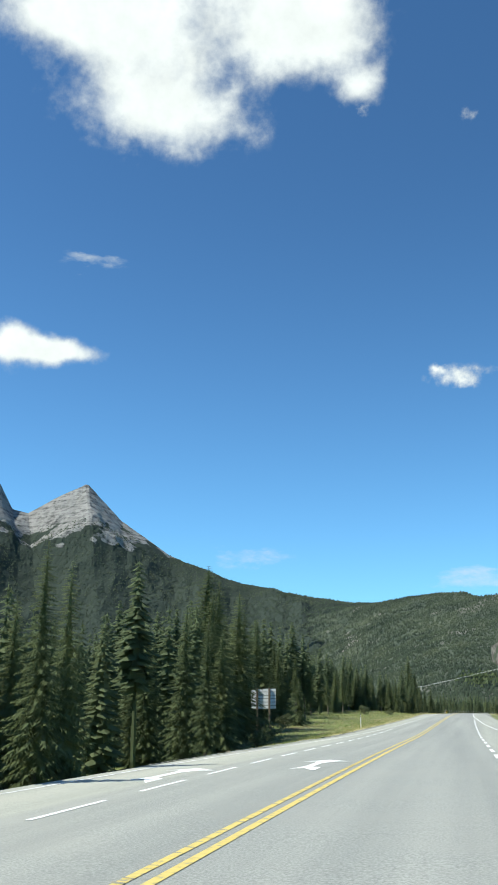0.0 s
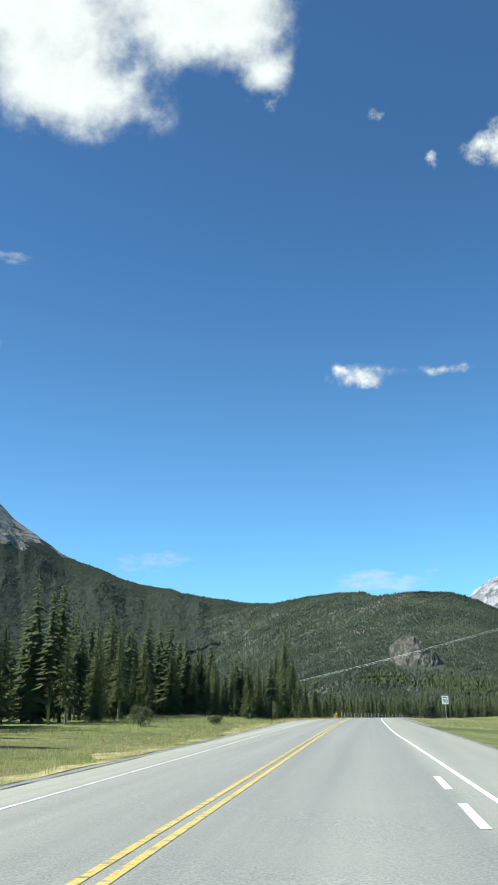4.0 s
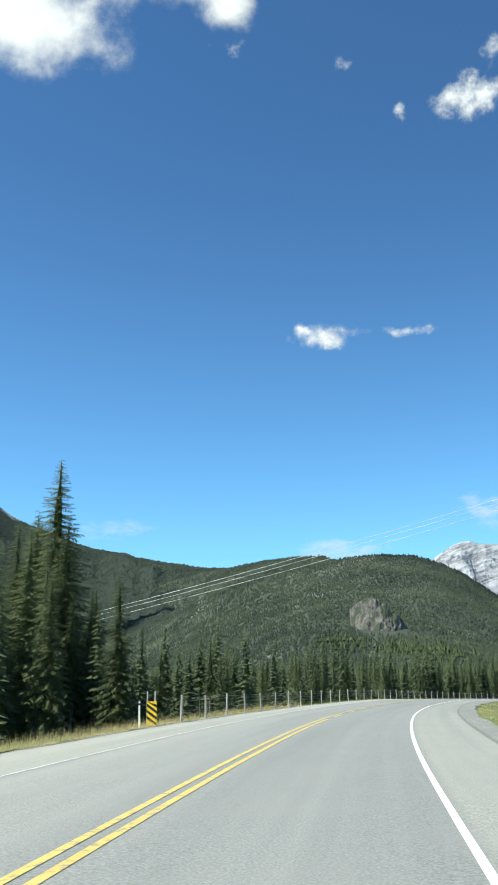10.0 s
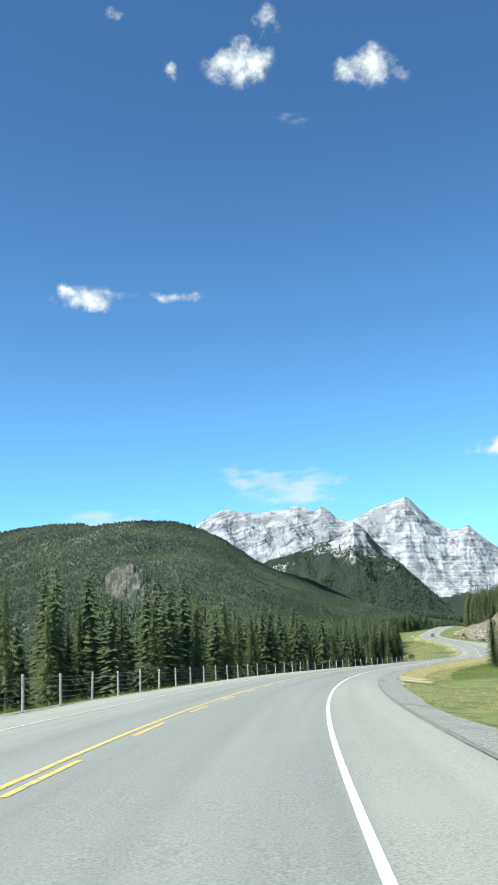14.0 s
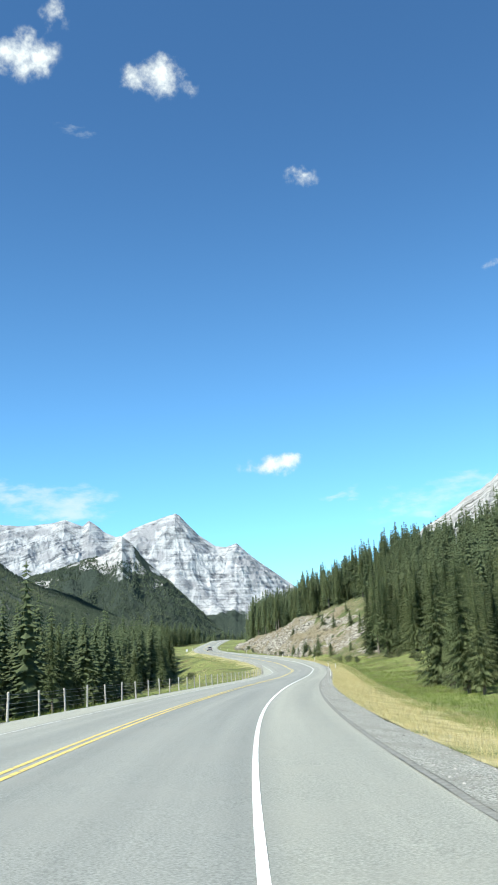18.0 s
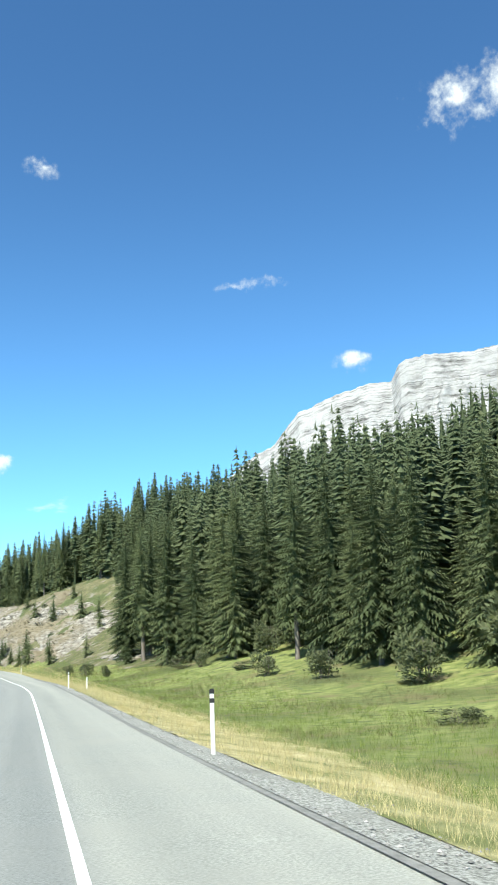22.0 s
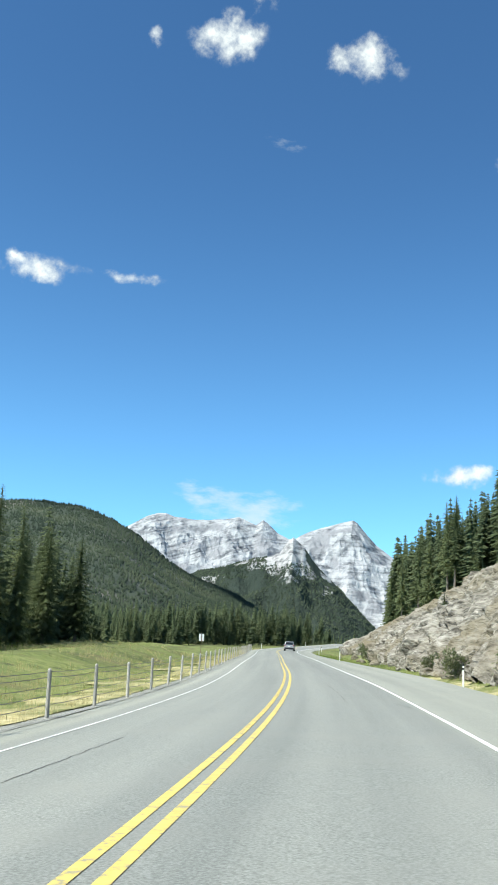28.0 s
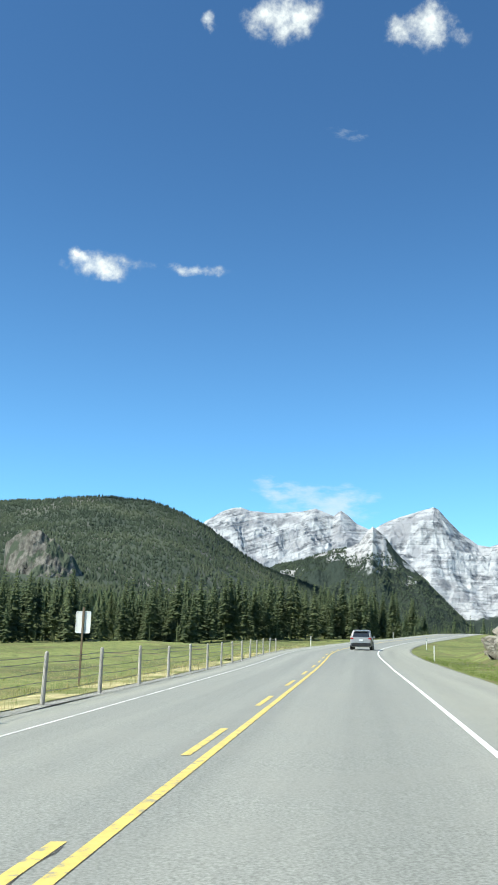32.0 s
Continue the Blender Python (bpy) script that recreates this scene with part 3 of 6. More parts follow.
def ground_sd(s, d):
    """Height of the ground at station and offset."""
    s, d = np.ravel(np.asarray(s, float)), np.ravel(np.asarray(d, float))
    z = np.interp(s, ST, LZ) + np.interp(s, ST, LB) * np.clip(d, -8, 8) - 0.03 * np.clip(d, 0, 7)
    side = np.where(d > 0, table(LEFT, LEFT_D, s, np.abs(d)), table(RIGHT, RIGHT_D, s, np.abs(d)))
    off = np.clip((np.abs(d) - 9) / 25, 0, 1)
    p = on_road(s, d)
    z = z + side + off * (0.35 * fbm(p[:, 0] / 14, p[:, 1] / 14, octaves=3, seed=5) + 0.8 * fbm(p[:, 0] / 60, p[:, 1] / 60, octaves=2, seed=9))
    return z


def ground_z(x, y):
    s, d = station(x, y)
    return ground_sd(s, np.clip(d, -200, 200))


# the ground: fine beside the road, then widening rings out to the horizon
def build_ground():
    ss = np.arange(S0, S1 + 1, 3.0)
    left = [6.0, 6.6, 7.5, 9, 11, 13, 15, 18, 21, 25, 30, 36, 44, 54, 66, 80, 100, 125, 160, 200]
    cols = np.array([-200, -160, -130, -105, -88, -74, -62, -52, -44, -38, -33, -29, -26, -23, -20.5, -18, -16, -14, -12.5, -11, -9.8, -8.8, -7.9, -7.2, -6.4, -5.78, -3, 0, 3] + left)
    S, D = np.meshgrid(ss, cols, indexing="ij")
    P = on_road(S, D).reshape(-1, 3)
    z = ground_sd(S, D)
    z = np.where(np.abs(D.ravel()) < 5.7, z - 0.35, z - 0.02)
    P[:, 2] = z
    F = grid_faces(len(ss), len(cols))
    n, m = len(ss), len(cols)
    edge = np.concatenate([np.arange(m - 1, -1, -1), np.arange(1, n) * m, (n - 1) * m + np.arange(1, m), np.arange(n - 2, 0, -1) * m + m - 1])
    edge = edge[::-1]
    C = np.array([330.0, 480.0])
    B = P[edge]
    ang = np.unwrap(np.arctan2(B[:, 1] - C[1], B[:, 0] - C[0]))
    verts, faces, k = [P], [F], len(P)
    prev = edge
    far = np.stack([C[0] + 4700 * np.cos(ang), C[1] + 4700 * np.sin(ang)], 1)
    for u in (0.03, 0.08, 0.16, 0.28, 0.45, 0.7, 1.0):
        ring = np.empty((len(edge), 3))
        ring[:, :2] = B[:, :2] * (1 - u) + far * u
        ring[:, 2] = B[:, 2] * (1 - min(1, u * 5)) + (-6.0) * min(1, u * 5)
        verts.append(ring)
        cur = np.arange(len(edge)) + k
        nx = np.roll(np.arange(len(edge)), -1)
        faces.append(np.stack([prev, prev[nx], cur[nx], cur], 1))
        prev, k = cur, k + len(edge)
    me = mesh_from("ground", np.concatenate(verts), np.concatenate(faces), GRASS, smooth=True)
    return tagged(new("ground", me), "grassy valley ground beside the highway", "ground", kind="structure")


build_ground()


def ribbon(s_from, s_to, d0, d1, dz, mat, name, label="", step=2.0, parent=None, thick=0.0):
    """A strip of road from station to station between two offsets (numbers or functions of the station)."""
    n = max(2, int(math.ceil((s_to - s_from) / step)) + 1)
    s = np.linspace(s_from, s_to, n)
    a = d0(s) if callable(d0) else np.full(n, d0)
    b = d1(s) if callable(d1) else np.full(n, d1)
    P = np.stack([on_road(s, a, dz), on_road(s, b, dz)], 1).reshape(-1, 3)
    F = grid_faces(n, 2)[:, ::-1] if (a[0] > b[0]) else grid_faces(n, 2)
    if thick:
        m = len(P)
        Q = P.copy()
        Q[:, 2] -= thick
        i = np.arange(n - 1) * 2
        side = np.concatenate([np.stack([i, i + 2, i + 2 + m, i + m], 1), np.stack([i + 1, i + 1 + m, i + 3 + m, i + 3], 1)])
        P, F = np.concatenate([P, Q]), np.concatenate([F, side])
    ob = new(name, mesh_from(name, P, F, mat))
    if parent:
        ob.parent = parent
    if label:
        tagged(ob, label)
    return ob


def fence_line(s):
    return np.interp(s, [240, 300, 336, 355, 410, 500, 600, 620, 672, 755, 850], [6.3, 5.6, 5.5, 5.9, 6.2, 6.0, 5.2, 4.9, 4.5, 4.5, 4.6])


def left_edge(s):
    return np.interp(s, [-120, 16, 60, 100, 140, 167, 190, 226, 262], [6.6, 6.05, 5.15, 5.0, 5.1, 5.5, 5.9, 6.1, 5.9]) * (s < 262) + (fence_line(s) - 0.2) * (s >= 262)


def right_edge(s):
    return np.interp(s, [-120, 60, 116, 208, 243, 300, 345, 400, 445, 490, 540, 562, 590, 618, 690, 740, 1100], [-9.5, -7.5, -5.9, -5.5, -5.42, -5.7, -5.55, -5.56, -5.72, -5.67, -5.7, -5.5, -5.74, -6.5, -7.0, -5.9, -5.9])


def build_road():
    s = np.arange(S0, S1 + 1, 1.5)
    f = np.linspace(0, 1, 15)
    lo, hi = right_edge(s)[:, None], left_edge(s)[:, None]
    D = np.where(f[None] < 0.5, lo * (1 - 2 * f[None]), hi * (2 * f[None] - 1))
    S = np.repeat(s[:, None], len(f), 1)
    P = on_road(S, D).reshape(-1, 3)
    F = grid_faces(len(s), len(f))
    n, m = len(s), len(f)
    low = P.copy()
    low[:, 2] -= 0.35
    i = np.arange(n - 1)
    k = len(P)
    sides = np.concatenate([np.stack([i * m, k + i * m, k + (i + 1) * m, (i + 1) * m], 1),
                            np.stack([i * m + m - 1, (i + 1) * m + m - 1, k + (i + 1) * m + m - 1, k + i * m + m - 1], 1)])
    me = mesh_from("road", np.concatenate([P, low]), np.concatenate([F, sides]), ASPHALT, smooth=False)
    uv = me.uv_layers.new(name="lane")
    co = np.concatenate([np.stack([D.ravel(), S.ravel()], 1)] * 2)
    idx = np.empty(len(me.loops), np.int32)
    me.loops.foreach_get("vertex_index", idx)
    uv.data.foreach_set("uv", co[idx].astype(np.float32).ravel())
    return tagged(new("road", me), "sun-bleached grey asphalt two-lane highway", "road", kind="structure")


road = build_road()


def stripe(s0, s1, d, half, mat, name, label):
    fn = d if callable(d) else (lambda s: np.full(len(np.atleast_1d(s)), float(d)))
    return ribbon(s0, s1, lambda s: fn(s) - half, lambda s: fn(s) + half, 0.006, mat, name, label, parent=road)


def left_line(s):
    return np.interp(s, [-120, 0, 16, 32, 45, 60, 70, 80, 90, 120, 165, 195, 240, 262, 300, 560, 600, 622, 650, 675, 700, 800],
                     [5.9, 5.75, 5.55, 5.2, 4.85, 4.42, 4.05, 3.62, 3.38, 3.32, 3.45, 3.6, 3.6, 3.48, 3.4, 3.3, 3.45, 3.55, 3.25, 2.95, 3.0, 3.2])


def yellow(s):
    return np.interp(s, [-120, 10, 100, 250, 275, 300, 330, 400, 415, 450, 550, 580, 601, 620, 640, 668, 690, 736, 755, 800],
                     [0.05, 0.0, -0.05, -0.09, -0.04, 0.12, 0.12, 0.12, 0.12, -0.02, -0.17, -0.12, 0.0, 0.0, -0.08, -0.14, -0.14, -0.05, -0.01, 0.0])


def right_line(s):
    return np.interp(s, [-120, 40, 90, 106, 136, 165, 575, 594, 606, 622, 640, 676, 690, 743, 770, 800, 1100],
                     [-8.6, -6.2, -4.35, -4.05, -3.55, -3.52, -3.52, -3.6, -3.74, -3.8, -3.8, -3.6, -3.42, -3.42, -3.32, -3.4, -3.5])


stripe(S0, 268, lambda s: yellow(s) - 0.125, 0.055, PAINT_Y, "centre_line", "solid yellow centre line, a little worn")
for k in range(17):
    stripe(271.0 + 7.4 * k, 274.4 + 7.4 * k, lambda s: yellow(s) - 0.125, 0.05, PAINT_Y, "lane_dash", "worn yellow passing dash")
stripe(397, S1, lambda s: yellow(s) - 0.125, 0.055, PAINT_Y, "centre_line", "solid yellow centre line, a little worn")
stripe(S0, 715, lambda s: yellow(s) + 0.125, 0.055, PAINT_Y, "centre_line", "worn yellow centre line")
for k in range(24):
    stripe(718.8 + 7.6 * k, 721.9 + 7.6 * k, lambda s: yellow(s) + 0.125, 0.055, PAINT_Y, "lane_dash", "yellow passing dash")
stripe(S0, 240, left_line, 0.055, PAINT_FAINT, "edge_line", "white edge line along the oncoming lane")
stripe(240, S1, left_line, 0.034, PAINT_FAINT, "edge_line", "thin worn white edge line along the oncoming lane")
stripe(S0, 165, right_line, 0.048, PAINT_W, "edge_line", "white edge line of the widened lane")
stripe(165, S1, right_line, 0.046, PAINT_W, "edge_line", "broad white edge line")
for k in range(26):
    if 4.9 * k - 15 < 114:
        stripe(4.9 * k - 15, 4.9 * k - 12.3, -3.55, 0.065, PAINT_W, "lane_dash", "white lane dash")
    if 4.55 * k - 10 < 78:
        stripe(4.55 * k - 10.5, 4.55 * k - 7.7, 3.05, 0.055, PAINT_W, "lane_dash", "white turning-lane dash")


def turn_arrow(s, d, flip):
    """A flat painted turning arrow: shaft, hook and head."""
    pts = [(0, -.08), (1.6, -.10), (2.3, -.35), (2.3, -.75), (3.4, -.05), (2.5, .55), (2.5, .2), (1.8, .14), (0.2, .14), (-.9, .35), (-.6, .05), (-1.7, -.35), (-.5, -.35)]
    P = np.array([on_road(s + a, d + flip * b, 0.007) for a, b in pts]).reshape(-1, 3)
    bm = bmesh.new()
    vs = [bm.verts.new(p) for p in P]
    bm.faces.new(vs if flip < 0 else vs[::-1])
    bmesh.ops.triangulate(bm, faces=bm.faces[:])
    bmesh.ops.recalc_face_normals(bm, faces=bm.faces[:])
    for f in bm.faces:
        if f.normal.z < 0:
            f.normal_flip()
    return part("lane_arrow", bm, PAINT_W, road, "white painted turn arrow")


turn_arrow(24.0, 1.15, 1)
turn_arrow(20.5, 4.0, 1)

# tar-sealed cracks and joints
crack_rng = random.Random(4)


def crack(s0, d0, s1, d1, width=0.008):
    n = max(6, int(math.hypot(s1 - s0, d1 - d0) / 0.25))
    V, F = [], []
    for k in range(n + 1):
        u = k / n
        s, d = s0 + (s1 - s0) * u + crack_rng.uniform(-.05, .05), d0 + (d1 - d0) * u + crack_rng.uniform(-.025, .025)
        w = width * crack_rng.uniform(0.4, 1.3)
        if abs(s1 - s0) > abs(d1 - d0):
            V += [on_road(s, d - w, 0.004), on_road(s, d + w, 0.004)]
        else:
            V += [on_road(s - w, d, 0.004), on_road(s + w, d, 0.004)]
        if k:
            F.append((2 * k - 2, 2 * k - 1, 2 * k + 1, 2 * k))
    ob = new("crack", mesh_from("crack", np.array(V).reshape(-1, 3), np.array(F), TAR))
    ob.parent = road
    tagged(ob, "dark crack in the asphalt")


for row in ((665, -1.96, 669, -1.92), (669, -1.92, 671.2, -1.86), (671.2, -1.86, 675.5, -1.72), (663, -3.5, 665, -3.2), (691.5, -1.75, 695.3, -1.65), (205, -.35, 218, -.3), (150, .02, 196, .0, 0.010), (715, .05, 737, .02, 0.010),
            (308.1, .3, 308.3, -5.6), (310.6, -1, 310.7, -5), (313.5, .2, 313.6, -5.5), (604, 2.6, 640, 2.2), (640, 2.2, 655, 1.9), (560, 1.8, 604, 2.6)):
    crack(*row)


def forest_edge_left(s):
    return np.interp(s, [-120, 0, 40, 55, 70, 94, 121, 153, 164, 200, 219, 245, 264, 275, 300, 410, 450, 500, 560, 597, 612, 632, 650, 660, 672, 700, 720, 742, 753, 770, 830, 880, 950, 1100],
                     [9, 8, 8, 9.5, 15, 17, 17, 19, 19, 20, 20, 17.5, 13.5, 12, 9.5, 9, 12, 16, 21, 23.5, 24, 24.5, 25, 24.5, 24, 22, 20.5, 20.5, 30, 55, 58, 34, 13, 12])


def forest_edge_right(s):
    return np.interp(s, [-120, 150, 260, 380, 400, 425, 440, 487, 497, 510, 535, 555, 575, 595, 612, 628, 640, 650, 680, 707, 740, 760, 790, 830, 870, 1100],
                     [-60, -70, -70, -60, -40, -20, -14, -13, -22, -31, -33, -30, -25, -20, -18, -21, -27, -30, -28, -23, -20, -19, -19, -20, -20, -16])


# gravel verge along the curve, following the ground
def verge(s0, s1, d0, d1, lift, mat, name, label):
    s = np.arange(s0, s1, 1.5)
    f = np.linspace(0, 1, 5)
    a, b = d0(s)[:, None], d1(s)[:, None]
    D = a + (b - a) * f[None]
    S = np.repeat(s[:, None], 5, 1)
    P = on_road(S, D).reshape(-1, 3)
    P[:, 2] = ground_sd(S, D) + lift + 0.015 * value_noise(P[:, 0] * 3, P[:, 1] * 3)
    me = mesh_from(name, P, grid_faces(len(s), 5)[:, ::-1], mat, smooth=True)
    return tagged(new(name, me), label, "verge", kind="structure")


verge(120, 1000, lambda s: right_edge(s) + 0.05, lambda s: right_edge(s) - 0.15 - 0.05 * value_noise(s / 2, s * 0 + 3), 0.012, TAR_EDGE, "pavement_edge", "dark crumbling edge of the asphalt")
verge(150, 640, lambda s: right_edge(s) - 0.06, lambda s: right_edge(s) - np.interp(s, [150, 230, 330, 430, 480, 540, 640], [0.6, 0.9, 1.1, 1.4, 1.0, 0.8, 0.5]) - 0.25 * value_noise(s / 5, s * 0), 0.02, GRAVEL, "gravel_verge", "loose grey gravel verge")
verge(-100, 1000, lambda s: left_edge(s) - 0.02, lambda s: left_edge(s) + 0.45 + 0.15 * value_noise(s / 4, s * 0 + 5), 0.012, GRAVEL, "gravel_verge", "narrow gravel verge")


verge(380, 700, lambda s: right_edge(s) - np.interp(s, [380, 430, 480, 540, 640], [1.2, 1.3, 0.9, 0.7, 0.4]), lambda s: right_edge(s) - np.interp(s, [380, 430, 480, 540, 640, 700], [3.0, 4.6, 4.2, 3.8, 2.6, 1.0]) - 0.9 * value_noise(s / 6, s * 0 + 8) - 0.8 * value_noise(s / 1.6, s * 0 + 4), 0.03, STRAW, "straw_verge", "straw-coloured dry grass verge")


verge(560, 830, lambda s: left_edge(s) + 0.4, lambda s: left_edge(s) + 2.6 + 1.5 * value_noise(s / 7, s * 0 + 2) + 0.8 * value_noise(s / 1.7, s * 0 + 6), 0.03, STRAW, "straw_verge", "straw-coloured dry grass under the fence")


verge(60, 300, lambda s: left_edge(s) + 0.4, lambda s: left_edge(s) + 1.5 + 0.9 * value_noise(s / 6, s * 0 + 12) + 0.6 * value_noise(s / 1.5, s * 0 + 16), 0.03, STRAW, "straw_verge", "straw-coloured dry grass along the road")


# the dull, half-bare slope above the rock
def slope_sheet():
    s = np.arange(600, 742, 1.5)
    f = np.linspace(0, 1, 16)
    a = np.interp(s, [600, 625, 650, 742], [-19, -13.5, -12, -13])[:, None]
    b = (forest_edge_right(s) - 4)[:, None]
    D = a + (b - a) * f[None] + 0.8 * value_noise(s / 3, s * 0)[:, None] * (1 - f[None])
    S = np.repeat(s[:, None], len(f), 1)
    P = on_road(S, D).reshape(-1, 3)
    P[:, 2] = ground_sd(S, D) + 0.05 - 0.25 * (np.tile(np.abs(f - 0.5), len(s)) > 0.49)
    me = mesh_from("grass_slope", P, grid_faces(len(s), len(f))[:, ::-1], DULL_SLOPE, smooth=True)
    return tagged(new("grass_slope", me), "dull brown and olive grass slope above the rock", "slope", kind="structure")


slope_sheet()


# milled grooves that break up the centre line
def rumble(s0, s1, d, gap):
    V, F = [], []
    for k in range(int((s1 - s0) / gap)):
        s = s0 + gap * k
        a = yellow(s) + d
        b = len(V)
        j, w = 0.5 * crack_rng.random(), crack_rng.uniform(0.02, 0.075)
        V += [on_road(s + j, a - 0.07, 0.009), on_road(s + j + w, a - 0.06, 0.009), on_road(s + j + w + 0.06, a + 0.07, 0.009), on_road(s + j + 0.05, a + 0.06, 0.009)]
        F.append((b, b + 1, b + 2, b + 3))
    ob = new("rumble_grooves", mesh_from("rumble_grooves", V, np.array(F), ASPHALT_WORN))
    ob.parent = road
    return tagged(ob, "milled grooves across the yellow paint", kind="stuff")


for s0, s1, d, gap in ((-20, 135, 0.135, 0.62), (655, 712, 0.135, 0.62)):
    rumble(s0, s1, d, gap)


# ---------------------------------------------------------------- mountains
def ridge_mesh(name, ridge, reach, back, base, mat, nu=160, nv=60, rough=60, grain=220, power=1.25, seed=1, steps=0.0, crest=6.0, lower=0.0, toward=(180, 450), spur=0.0, ridged=True, dip=None, follow=0.0, cap=0.0):
    """A mountain along a crest line of (x, y, z): a long slope towards the valley and a short one behind it."""
    R = np.array(ridge, float)
    L = np.concatenate([[0], np.cumsum(np.hypot(*np.diff(R[:, :2], axis=0).T))])
    u = np.linspace(0, L[-1], nu)
    C = np.stack([np.interp(u, L, R[:, k]) for k in range(3)], 1)
    C[:, 2] += -lower + crest * fbm(u / (L[-1] / 14), np.zeros(nu), octaves=6, seed=seed, gain=0.6)
    n = np.array(toward) - C[:, :2]
    n /= np.hypot(n[:, 0], n[:, 1])[:, None]
    v = np.concatenate([-np.linspace(1, 0, 9)[:-1] ** 1.3, np.linspace(0, 1, nv) ** 1.25])
    V, U = np.meshgrid(v, u)
    dist = np.where(V < 0, V * back, V * reach)
    X = C[:, 0:1] + n[:, 0:1] * dist
    Y = C[:, 1:2] + n[:, 1:2] * dist
    w = np.abs(V)
    prof = (1 - w) ** power
    body = smooth_line(C[:, 2], nu // 9)[:, None] if cap else C[:, 2:3]
    Z = base + (body - base) * prof
    if cap:
        Z = Z + (C[:, 2:3] - body) * np.exp(-(w / cap) ** 2)
    amp = np.clip(w * 5, 0, 1) * (1 - w) ** 1.0 * 1.2
    Z = Z + amp * rough * fbm(X / grain, Y / grain, octaves=7, seed=seed + 3, ridged=ridged, gain=0.5)
    if spur:
        Z = Z + amp * spur * fbm(U / (grain * 0.7) + 0.3 * fbm(X / grain, Y / grain, octaves=2, seed=seed), np.zeros_like(U), octaves=4, seed=seed + 7, ridged=True)
    lean = np.interp(U, *dip) if dip else (follow * (C[:, 2:3] - C[:, 2].min()) + 0 * U)

    def bed(z):
        return z - lean
    if steps:
        t = (bed(Z) + 12 * fbm(X / 300, Y / 300, octaves=3, seed=seed + 9)) / steps
        Z = Z + amp * steps * 0.40 * np.clip(0.55 + 0.7 * fbm(X / 170, Y / 170, octaves=2, seed=seed + 5), 0, 1.2) * (np.floor(t) + np.clip((t - np.floor(t)) * 2.5 - 0.8, 0, 1) - t)
    P = np.stack([X, Y, Z], -1).reshape(-1, 3)
    me = mesh_from(name, P, grid_faces(nu, len(v))[:, ::-1], mat, smooth=False)
    uv = me.uv_layers.new(name="beds")
    idx = np.empty(len(me.loops), np.int32)
    me.loops.foreach_get("vertex_index", idx)
    uv.data.foreach_set("uv", np.stack([U.ravel(), bed(Z).ravel()], 1)[idx].astype(np.float32).ravel())
    return me, P.reshape(nu, len(v), 3)


